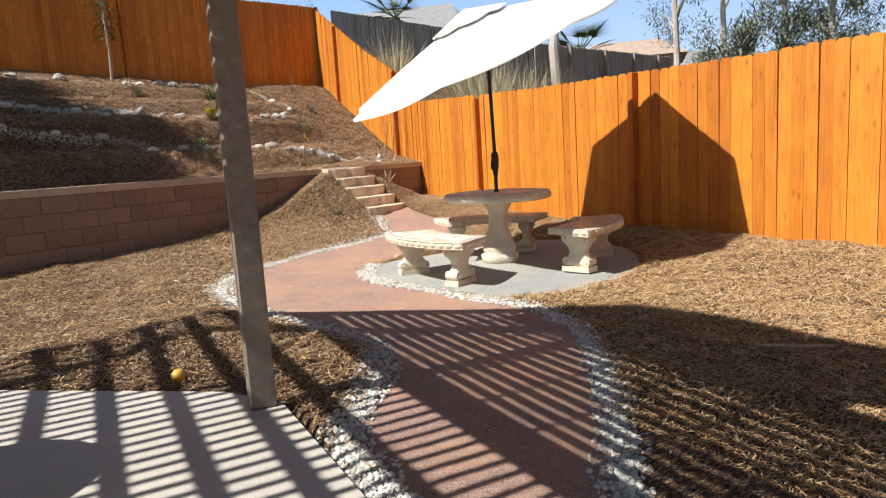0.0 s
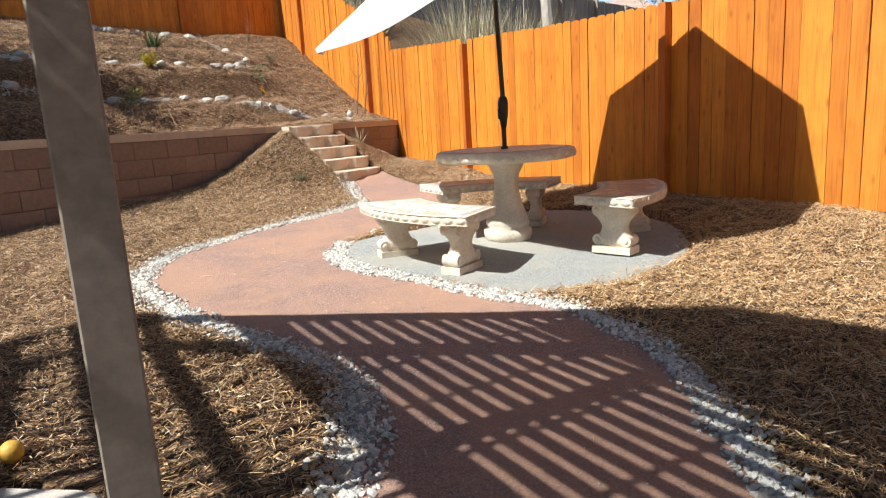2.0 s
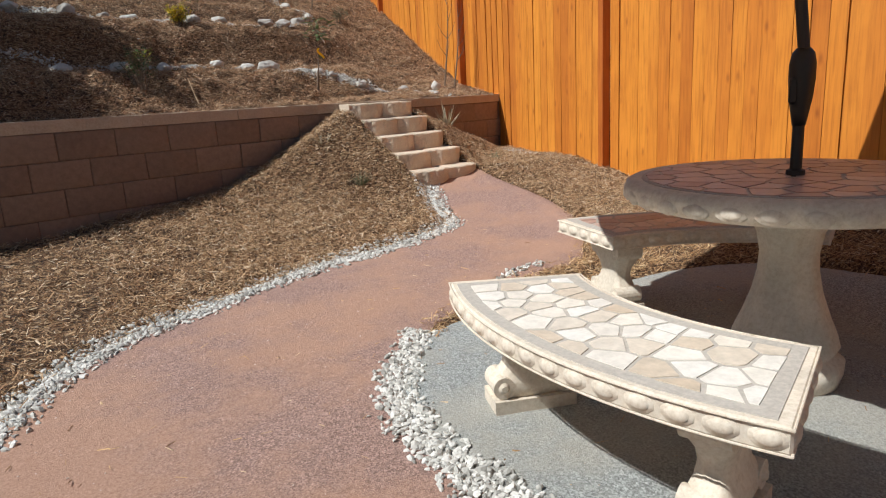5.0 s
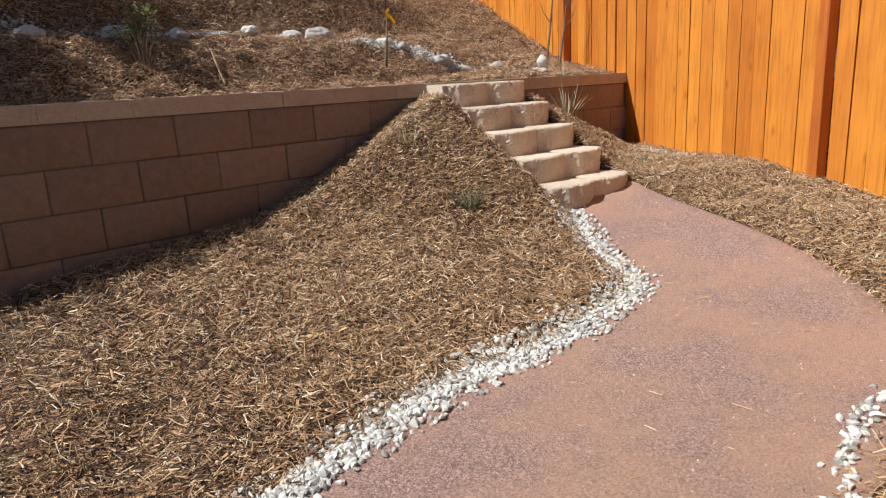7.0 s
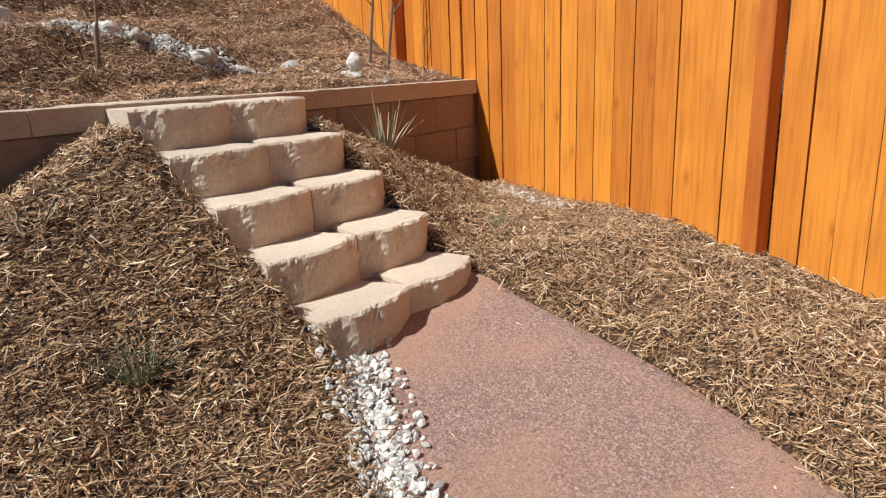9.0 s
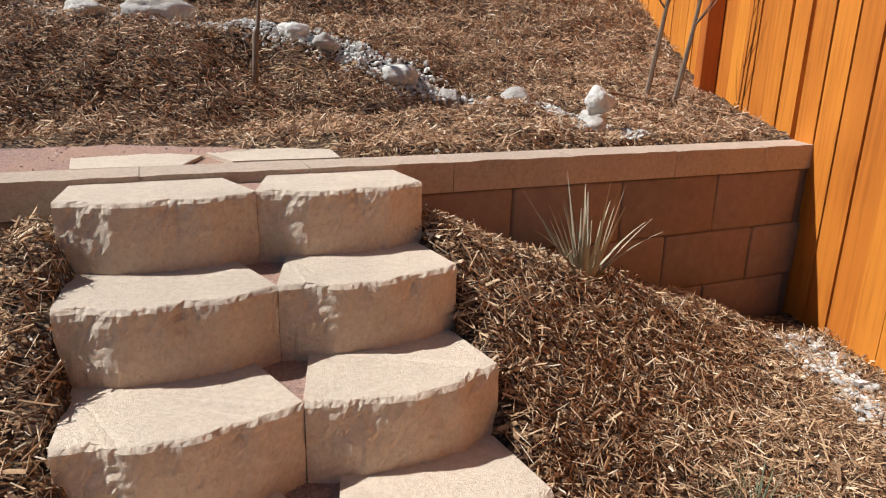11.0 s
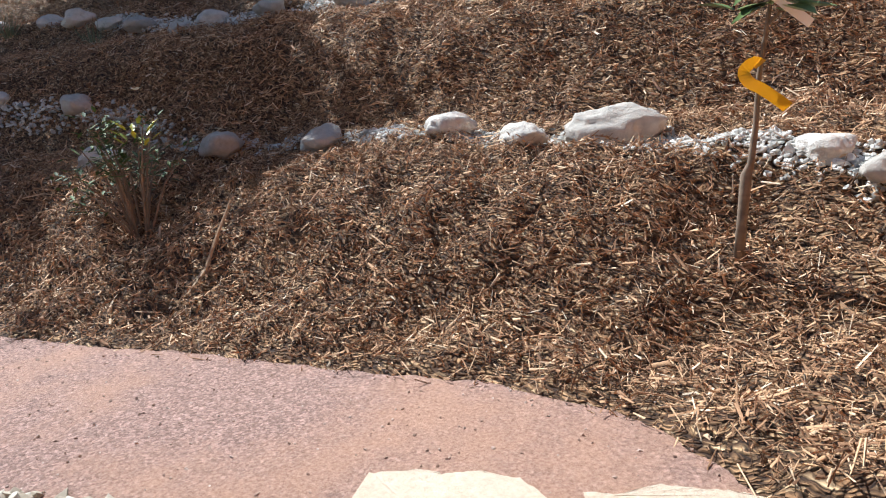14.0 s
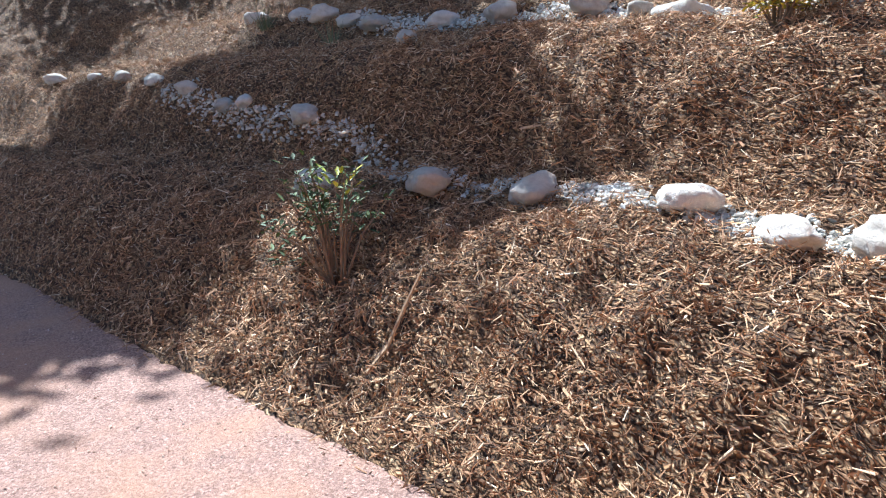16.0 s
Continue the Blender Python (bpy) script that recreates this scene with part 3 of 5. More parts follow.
build_fence("fence", (FENCE_X, 10.13), (FENCE_X, -4.0), fence_foot, 1.93, [3.72, 7.36, 11.0], M_FENCE, M_POSTRED, "orange-stained cedar board fence with dog-ear tops")
build_fence("fence", (6.27, 12.44), (6.335, 10.212), fence_foot, 1.93, [], M_FENCE, M_POSTRED, "orange-stained cedar fence panel beside the wall", 0.1392)
PANEL_POST = bmesh.new()
box(PANEL_POST, 6.30, 6.395, 10.132, 10.212, 0.05, 2.17)
soften(PANEL_POST, 0.004)
tagged(part("post", PANEL_POST, M_POSTRED), "orange-stained cedar post at the end of a fence panel", "fence", kind="structure")
build_fence("fence", (6.48, 18.8), (6.31, 12.46), hill_foot, 1.93, [1.6, 5.35], M_FENCE, M_POSTRED, "orange-stained cedar fence stepping down the hillside")
build_fence("fence", (-8.0, 16.1), (FENCE_X + 0.33, 19.03), lambda x, y: 2.95, 2.66, [1.8, 4.4, 7.0, 9.6, 12.2], M_FENCE, M_POSTRED, "cedar board fence along the top of the slope")


# ---- pergola ----
def beam(bm, a, b, w, h, z):
    """A timber from a to b in plan, w wide and h deep, with its foot at z."""
    a, b = Vector((*a, 0)), Vector((*b, 0))
    d = b - a
    box(bm, 0, d.length, -w / 2, w / 2, 0, h, Matrix.Translation((a.x, a.y, z)) @ Matrix.Rotation(math.atan2(d.y, d.x), 4, "Z"))


def build_pergola():
    root = thing("pergola", "taupe painted timber pergola with close lattice slats", "pergola")
    bm = bmesh.new()
    box(bm, -0.065, 0.065, -0.065, 0.065, 0.04, 2.40)
    soften(bm, 0.006)
    part("post", bm, M_BEAM, root).matrix_basis = pose(0.855, 3.455, 0, 0, 0, -5)
    for x, y in ((-2.7, 4.95), (0.86, -1.2)):
        bm = bmesh.new()
        box(bm, -0.065, 0.065, -0.065, 0.065, 0.04, 2.40)
        soften(bm, 0.006)
        part("post", bm, M_BEAM, root).matrix_basis = pose(x, y, 0, 0, 0, 0)

    def edge(x, off=0.0):
        """The free edge: it runs out to a corner and falls back beyond it."""
        return min(5.69 - 0.80 * (x + 0.75), 6.05 + 0.46 * (x + 1.2)) + off
    for off, w, h, z in ((-0.60, 0.09, 0.19, 2.37), (0.0, 0.04, 0.21, 2.51)):
        for x0, x1 in ((-1.2, 1.22), (-5.2, -1.2)):
            bm = bmesh.new()
            beam(bm, (x0, edge(x0, off)), (x1, edge(x1, off)), w, h, z)
            part("beam", bm, M_BEAM, root)
    bm = bmesh.new()
    beam(bm, (0.92, edge(0.92) - 0.1), (0.92, -3), 0.09, 0.19, 2.37)
    part("beam", bm, M_BEAM, root)
    bm = bmesh.new()
    beam(bm, (-0.50, edge(-0.50) - 0.02), (-0.50, -3), 0.09, 0.13, 2.56)
    part("beam", bm, M_BEAM, root)
    for i in range(14):
        x = -1.005 - 0.335 * i
        bm = bmesh.new()
        beam(bm, (x, edge(x) - 0.02), (x, -3), 0.04, 0.095, 2.595)
        part("rafter", bm, M_BEAM, root)
    # close slats across the rafters
    for i in range(88):
        y = -3.0 + 0.1086 * i
        x0, x1 = max(-5.2, (y - 6.05) / 0.46 - 1.2), min(-0.46, (5.69 - y) / 0.80 - 0.75)
        if x1 - x0 > 0.1:
            bm = bmesh.new()
            beam(bm, (x0, y), (x1, y), 0.042, 0.03, 2.692)
            part("slat", bm, M_BEAM, root)
    # the bay beside them, slatted the other way
    for i in range(17):
        y = 4.25 - 0.44 * i
        bm = bmesh.new()
        beam(bm, (-0.45, y), (min(0.98, (5.69 - y) / 0.80 - 0.75), y), 0.04, 0.05, 2.58)
        part("cross_rafter", bm, M_BEAM, root)
    for x in np.arange(-0.38, 0.80, 0.098):
        bm = bmesh.new()
        beam(bm, (x, edge(x) - 0.02), (x, -3), 0.058, 0.03, 2.632)
        part("slat", bm, M_BEAM, root)
    # solid panel out of view, added and outlined to cast the broad shadow on the mulch
    bm = bmesh.new()
    o = [(0.84, edge(0.84)), (0.84, 1.9), (1.80, 0.6), (1.80, 3.2), (1.55, 3.85), (1.20, edge(1.2))]
    prism(bm, o, 2.665, 2.70)
    bmesh.ops.recalc_face_normals(bm, faces=bm.faces)
    part("shade_panel", bm, M_BEAM, root)
    return root


build_pergola()


# ---- stone table and benches ----
def stone_cells(poly, size, rng):
    """Irregular flat stones that fill a convex outline: each the part of it nearest to its own seed."""
    xs, ys = [p[0] for p in poly], [p[1] for p in poly]
    seeds, tries = [], 0
    while tries < 1200:
        tries += 1
        p = Vector((rng.uniform(min(xs), max(xs)), rng.uniform(min(ys), max(ys))))
        if inside(poly, p.x, p.y) and all((p - q).length > size * rng.uniform(0.62, 1.0) for q in seeds):
            seeds.append(p)
    cells = []
    for p in seeds:
        cell = [Vector(q) for q in poly]
        for q in seeds:
            if q is p or (q - p).length > size * 4:
                continue
            c, n = (p + q) / 2, (p - q).normalized()
            out = []
            for a, b in zip(cell[-1:] + cell[:-1], cell):
                da, db = (a - c).dot(n), (b - c).dot(n)
                if (da > 0) != (db > 0):
                    out.append(a + (b - a) * (da / (da - db)))
                if db > 0:
                    out.append(b)
            cell = out
        if len(cell) > 2:
            cells.append([tuple(v) for v in cell])
    return cells


def flagstones(cells, parent, z, mat, warp, gap=0.006):
    for cell in cells:
        cx, cy = sum(p[0] for p in cell) / len(cell), sum(p[1] for p in cell) / len(cell)
        pts = []
        for x, y in cell:
            d = Vector((x - cx, y - cy))
            if d.length < 0.012:
                continue
            d *= max(0.2, 1 - gap / d.length * 1.4)
            pts.append(warp(cx + d.x, cy + d.y))
        if len(pts) < 3:
            continue
        bm = bmesh.new()
        prism(bm, pts, z, z + 0.004)
        bmesh.ops.recalc_face_normals(bm, faces=bm.faces)
        part("flagstone", bm, mat, parent)


def bench_leg_mesh():
    """Carved scroll pedestal: plinth, waist with leaf relief, volutes."""
    bm = bmesh.new()
    box(bm, -0.115, 0.115, -0.165, 0.165, 0.0, 0.055)
    prof = [(0.055, 0.085, 0.145), (0.09, 0.10, 0.155), (0.125, 0.092, 0.15), (0.16, 0.072, 0.115), (0.20, 0.066, 0.10), (0.24, 0.075, 0.115), (0.28, 0.093, 0.15), (0.33, 0.105, 0.172), (0.36, 0.10, 0.165), (0.375, 0.09, 0.15)]
    rings = []
    for z, w, d in prof:
        ring = []
        for k in range(28):
            a = 2 * math.pi * k / 28
            c, s = math.cos(a), math.sin(a)
            sq = 1 / max(abs(c), abs(s)) ** 0.72
            flute = 1 + 0.045 * math.cos(9 * a + z * 20) * (1 if 0.13 < z < 0.33 else 0.25)
            ring.append(bm.verts.new((w * c * sq * flute, d * s * sq * flute, z)))
        rings.append(ring)
    for p, q in zip(rings, rings[1:]):
        for k in range(28):
            f = bm.faces.new((p[k], p[(k + 1) % 28], q[(k + 1) % 28], q[k]))
            f.smooth = True
    bm.faces.new(rings[0][::-1])
    bm.faces.new(rings[-1])
    for sy, z, r in ((-0.125, 0.10, 0.042), (0.125, 0.10, 0.042), (-0.125, 0.325, 0.045), (0.125, 0.325, 0.045)):
        res = bmesh.ops.create_cone(bm, cap_ends=True, segments=18, radius1=r, radius2=r, depth=0.19, matrix=Matrix.Translation((0, sy, z)) @ Matrix.Rotation(math.pi / 2, 4, "Y"))
        for e in (-1, 1):
            bmesh.ops.create_cone(bm, cap_ends=True, segments=14, radius1=r * 0.62, radius2=r * 0.3, depth=0.02, matrix=Matrix.Translation((e * 0.10, sy, z)) @ Matrix.Rotation(e * math.pi / 2, 4, "Y"))
    for v in bm.verts:
        v.co.x *= 0.70
        v.co.y *= 0.94
    return mesh_of("leg", bm, M_CAST)


LEG = bench_leg_mesh()
RI, RO, SPAN = 1.10, 1.61, math.radians(26)


def arc_slab(bm, r0, r1, a0, a1, z0, z1, n=26):
    out = [(r1 * math.cos(a), r1 * math.sin(a)) for a in np.linspace(a0, a1, n)] + [(r0 * math.cos(a), r0 * math.sin(a)) for a in np.linspace(a1, a0, n)]
    prism(bm, out, z0, z1)
    bmesh.ops.recalc_face_normals(bm, faces=bm.faces)


def egg(bm, centre, out, along, size, flat=0.5):
    """One raised oval of a carved rim, with a ring round it."""
    up = Vector((0, 0, 1))
    m = Matrix((along, up, out)).transposed().to_4x4()
    for k, (s, d) in enumerate(((1.0, 0.0), (0.70, 0.0045))):
        bmesh.ops.create_uvsphere(bm, u_segments=10, v_segments=6, radius=1.0, matrix=Matrix.Translation(Vector(centre) + Vector(out) * (d - 0.0045)) @ m @ Matrix.Diagonal((size * s, min(0.031, size * 0.85) * s, 0.011, 1)))


def build_bench(centre, mid, seed, mat):
    root = thing("stone_bench", "curved cast stone bench with flagstone mosaic seat and scroll legs", "bench", "benches round the table", m=pose(*centre, 0, 0, mid))
    rng = random.Random(seed)
    bm = bmesh.new()
    arc_slab(bm, RI, RO, -SPAN, SPAN, 0.385, 0.452)
    soften(bm, 0.007)
    seat = part("seat", bm, M_CAST, root)
    bm = bmesh.new()
    arc_slab(bm, RI + 0.022, RO - 0.022, -SPAN + 0.022, SPAN - 0.022, 0.44, 0.4545)
    part("grout", bm, M_GROUT, seat, "grey grout bed of the mosaic")
    half = SPAN * 1.36 - 0.068
    cells = stone_cells([(-half, RI + 0.062), (half, RI + 0.062), (half, RO - 0.062), (-half, RO - 0.062)], 0.105, rng)
    flagstones(cells, seat, 0.453, mat, lambda s, r: (r * math.cos(s / 1.36), r * math.sin(s / 1.36)))
    bm = bmesh.new()
    n = 15
    for i in range(n):
        a = -SPAN + SPAN * 2 * (i + 0.5) / n
        o = Vector((math.cos(a), math.sin(a), 0))
        egg(bm, o * RO + Vector((0, 0, 0.418)), o, Vector((-o.y, o.x, 0)), RO * SPAN / n * 0.97)
    for i in range(11):
        a = -SPAN + SPAN * 2 * (i + 0.5) / 11
        o = Vector((-math.cos(a), -math.sin(a), 0))
        egg(bm, -o * RI + Vector((0, 0, 0.418)), o, Vector((-o.y, o.x, 0)), RI * SPAN / 11 * 0.97)
    for s in (-1, 1):
        o = Vector((-math.sin(s * SPAN) * s * s, math.cos(s * SPAN), 0)) * s
        al = Vector((math.cos(s * SPAN), math.sin(s * SPAN), 0))
        for i in range(5):
            egg(bm, al * (RI + (RO - RI) * (i + 0.5) / 5) + Vector((0, 0, 0.418)), o, al, 0.049)
    smooth(bm)
    for z in (0.449, 0.389):
        edge = [(RO * 1.003 * math.cos(a), RO * 1.003 * math.sin(a), z) for a in np.linspace(-SPAN, SPAN, 25)] + [(RI * 0.997 * math.cos(a), RI * 0.997 * math.sin(a), z) for a in np.linspace(SPAN, -SPAN, 17)]
        tube(bm, edge + edge[:1], [0.0035] * (len(edge) + 1), 6)
    part("moulding", bm, M_CAST, root, "carved egg-and-dart moulding")
    for s in (-1, 1):
        a = s * math.radians(18.3)
        ob = shared("leg", LEG, pose(1.355 * math.cos(a), 1.355 * math.sin(a), 0.012, 0, 0, math.degrees(a) + 90), root)
    return root


TABLE = (4.0, 6.0, 0.02)


def build_table():
    root = thing("stone_table", "round cast stone pedestal table with red flagstone mosaic top", "table", m=pose(*TABLE))
    bm = bmesh.new()
    lathe(bm, [(0.185, 0.06), (0.19, 0.10), (0.192, 0.15), (0.16, 0.17), (0.175, 0.20), (0.165, 0.24), (0.138, 0.31), (0.112, 0.39), (0.096, 0.47), (0.092, 0.54), (0.104, 0.61), (0.128, 0.66), (0.155, 0.70), (0.175, 0.725)], 48, lambda a, z: 1 + (0.05 * abs(math.cos(4 * a)) if 0.08 < z < 0.7 else 0.0))
    smooth(bm)
    part("pedestal", bm, M_CAST, root)
    bm = bmesh.new()
    lathe(bm, [(0.25, 0.722), (0.51, 0.724), (0.545, 0.735), (0.562, 0.757), (0.566, 0.78), (0.56, 0.80), (0.545, 0.808)], 72)
    smooth(bm)
    top = part("tabletop", bm, M_CAST, root)
    bm = bmesh.new()
    lathe(bm, [(0.505, 0.800), (0.505, 0.8105)], 64)
    part("grout", bm, M_GROUT, top, "grey grout bed of the mosaic")
    cells = stone_cells([(0.495 * math.cos(2 * math.pi * i / 40), 0.495 * math.sin(2 * math.pi * i / 40)) for i in range(40)], 0.115, random.Random(9))
    flagstones(cells, top, 0.8095, M_FLAGRED, lambda x, y: (x, y))
    bm = bmesh.new()
    for i in range(32):
        a = 2 * math.pi * i / 32
        o = Vector((math.cos(a), math.sin(a), 0))
        egg(bm, o * 0.561 + Vector((0, 0, 0.765)), o, Vector((-o.y, o.x, 0)), 0.052)
    smooth(bm)
    part("moulding", bm, M_CAST, root, "carved egg-and-dart moulding")


build_table()
build_bench((4.485, 6.11, 0.0), 186.0, 1, M_FLAG)
build_bench((3.98, 6.46, 0.02), 306.0, 2, M_FLAGRED)
build_bench((3.82, 5.76, 0.02), 60.0, 3, M_FLAGRED)


# ---- umbrella ----
def build_umbrella():
    root = thing("patio_umbrella", "white canvas market umbrella tilted on a bronze pole", "umbrella")
    px, py = 3.985, 5.985
    bm = bmesh.new()
    tube(bm, [(px, py, 0.82), (px, py, 1.25), (px + 0.12, py + 0.225, 2.143)], [0.019, 0.019, 0.019], 16)
    pole = part("pole", bm, M_POLE, root)
    bm = bmesh.new()
    lathe(bm, [(0.021, 1.00), (0.026, 1.03), (0.036, 1.09), (0.041, 1.15), (0.041, 1.20), (0.034, 1.235), (0.022, 1.25)], 20)
    smooth(bm)
    g = part("crank_housing", bm, M_POLE, root)
    g.matrix_basis = pose(px, py, 0)
    bm = bmesh.new()
    box(bm, -0.03, -0.052, -0.014, 0.014, 1.07, 1.16)
    soften(bm, 0.01)
    part("crank_handle", bm, M_POLE, g)
    bm = bmesh.new()
    lathe(bm, [(0.03, 0.825), (0.03, 0.85), (0.02, 0.855)], 20)
    part("collar", bm, M_POLE, root).matrix_basis = pose(px, py, 0)
    tilt = pose(px + 0.12, py + 0.225, 2.143, 0, -23.9, -4.2)
    R, n, rise = 1.605, 8, 0.40
    bm = bmesh.new()
    tube(bm, [(0, 0, -0.02), (0, 0, 0.62)], [0.018, 0.018], 12)
    part("top_tube", bm, M_POLE, root).matrix_basis = tilt
    bm = bmesh.new()

    def pt(r, a):
        k = (a * n / (2 * math.pi)) % 1.0
        edge = math.cos(math.pi / n) / math.cos((k - 0.5) * 2 * math.pi / n)
        sag = 0.045 * math.sin(math.pi * k) * (r / R) ** 0.7
        return Vector((r * edge * math.cos(a), r * edge * math.sin(a), 0.17 + rise * (1 - (r / R) ** 1.15) - sag))
    rings = []
    for r in (0.18, 0.36, 0.55, 0.75, 0.95, 1.15, 1.35, 1.5, R):
        rings.append([bm.verts.new(pt(r, 2 * math.pi * i / 64)) for i in range(64)])
    drop = [bm.verts.new(v.co + Vector((0, 0, -0.03)) + 0.004 * v.co.normalized()) for v in rings[-1]]
    rings.append(drop)
    for p, q in zip(rings, rings[1:]):
        for i in range(64):
            bm.faces.new((p[i], p[(i + 1) % 64], q[(i + 1) % 64], q[i]))
    smooth(bm)
    can = part("canopy", bm, M_CANVAS, root)
    can.matrix_basis = tilt
    bm = bmesh.new()
    ring = [bm.verts.new(pt(0.44, 2 * math.pi * i / 64) + Vector((0, 0, 0.035))) for i in range(64)]
    mid = [bm.verts.new(pt(0.22, 2 * math.pi * i / 64) + Vector((0, 0, 0.05))) for i in range(64)]
    tip = bm.verts.new((0, 0, 0.17 + rise + 0.07))
    for i in range(64):
        bm.faces.new((ring[i], ring[(i + 1) % 64], mid[(i + 1) % 64], mid[i]))
        bm.faces.new((mid[i], mid[(i + 1) % 64], tip))
    smooth(bm)
    part("vent_cap", bm, M_CANVAS, can)
    for i in range(n):
        a = 2 * math.pi * i / n
        bm = bmesh.new()
        tube(bm, [pt(r, a + 1e-4) + Vector((0, 0, -0.014)) for r in (0.05, 0.5, 1.0, 1.3, R - 0.01)], [0.008] * 5, 5)
        rib = part("rib", bm, M_POLE, root)
        rib.matrix_basis = tilt
        bm = bmesh.new()
        tube(bm, [(0.03 * math.cos(a), 0.03 * math.sin(a), 0.16), pt(0.8, a) + Vector((0, 0, -0.02))], [0.006, 0.006], 5)
        part("strut", bm, M_POLE, rib)


build_umbrella()


# ---- gravel, bark chips, rocks ----
from mathutils.bvhtree import BVHTree

def ground_z(x, y):
    return GROUND_BVH.ray_cast(Vector((x, y, 9)), Vector((0, 0, -1)))[0]


def make_bvh():
    from_obs = [o for o in scene.objects if o.name.split(".")[0] in ("ground", "path", "pavement") and o.type == "MESH"]
    vs, fs = [], []
    for o in from_obs:
        k = len(vs)
        vs += [v.co.copy() for v in o.data.vertices]
        fs += [[i + k for i in p.vertices] for p in o.data.polygons]
    return BVHTree.FromPolygons(vs, fs)


def scatter_mesh(name, base_v, base_f, places, mat, label, category):
    """Many small solids in one mesh. places: rows of centre, rotation matrix, scale."""
    nv = len(base_v[0])
    V, F = [], []
    for k, (c, rot, sc) in enumerate(places):
        b = base_v[k % len(base_v)]
        V.append((b * sc) @ rot.T + c)
        F.append(base_f + k * nv)
    V, F = np.concatenate(V), np.concatenate(F)
    me = bpy.data.meshes.new(name)
    me.from_pydata(V.tolist(), [], F.tolist())
    me.materials.append(mat)
    return tagged(new(name, me), label, category, kind="stuff")


def rot_matrix(rng, tilt, normal=None):
    yaw = rng.uniform(0, 2 * math.pi)
    m = Euler((rng.normalvariate(0, tilt), rng.normalvariate(0, tilt), yaw), "XYZ").to_matrix()
    if normal is not None:
        m = Vector((0, 0, 1)).rotation_difference(normal).to_matrix() @ m
    return np.array(m)


def stone_shapes(count, seed):
    out = []
    faces = None
    rng = random.Random(seed)
    for _ in range(count):
        bm = bmesh.new()
        bmesh.ops.create_icosphere(bm, subdivisions=1, radius=1)
        out.append(np.array([v.co * rng.uniform(0.55, 1.22) for v in bm.verts]))
        faces = np.array([[v.index for v in f.verts] for f in bm.faces])
        bm.free()
    return out, faces


GROUND_BVH = make_bvh()
STONES, STONE_F = stone_shapes(12, 4)


def gravel_band(line, width, density, rng, size=(0.009, 0.0165)):
    """Places of loose stones along a line."""
    pts = spline(line, 10)
    out = []
    for a, b in zip(pts, pts[1:]):
        d = (b - a)
        n = Vector((-d.y, d.x)).normalized()
        for _ in range(max(1, int(d.length * width * density + rng.random()))):
            w = width * (1 + 0.35 * noise.noise((a.x * 3, a.y * 3, 9)))
            p = a + d * rng.random() + n * max(-0.8, min(0.8, rng.normalvariate(0, 0.33))) * w
            hit = ground_z(p.x, p.y)
            if hit is None:
                continue
            s = rng.uniform(*size) * (1.35 if rng.random() < 0.12 else 1)
            out.append((np.array((p.x, p.y, hit.z + s * rng.uniform(0.1, 0.55))), rot_matrix(rng, 0.5), np.array((s * rng.uniform(0.9, 1.5), s, s * rng.uniform(0.6, 0.9)))))
    return out


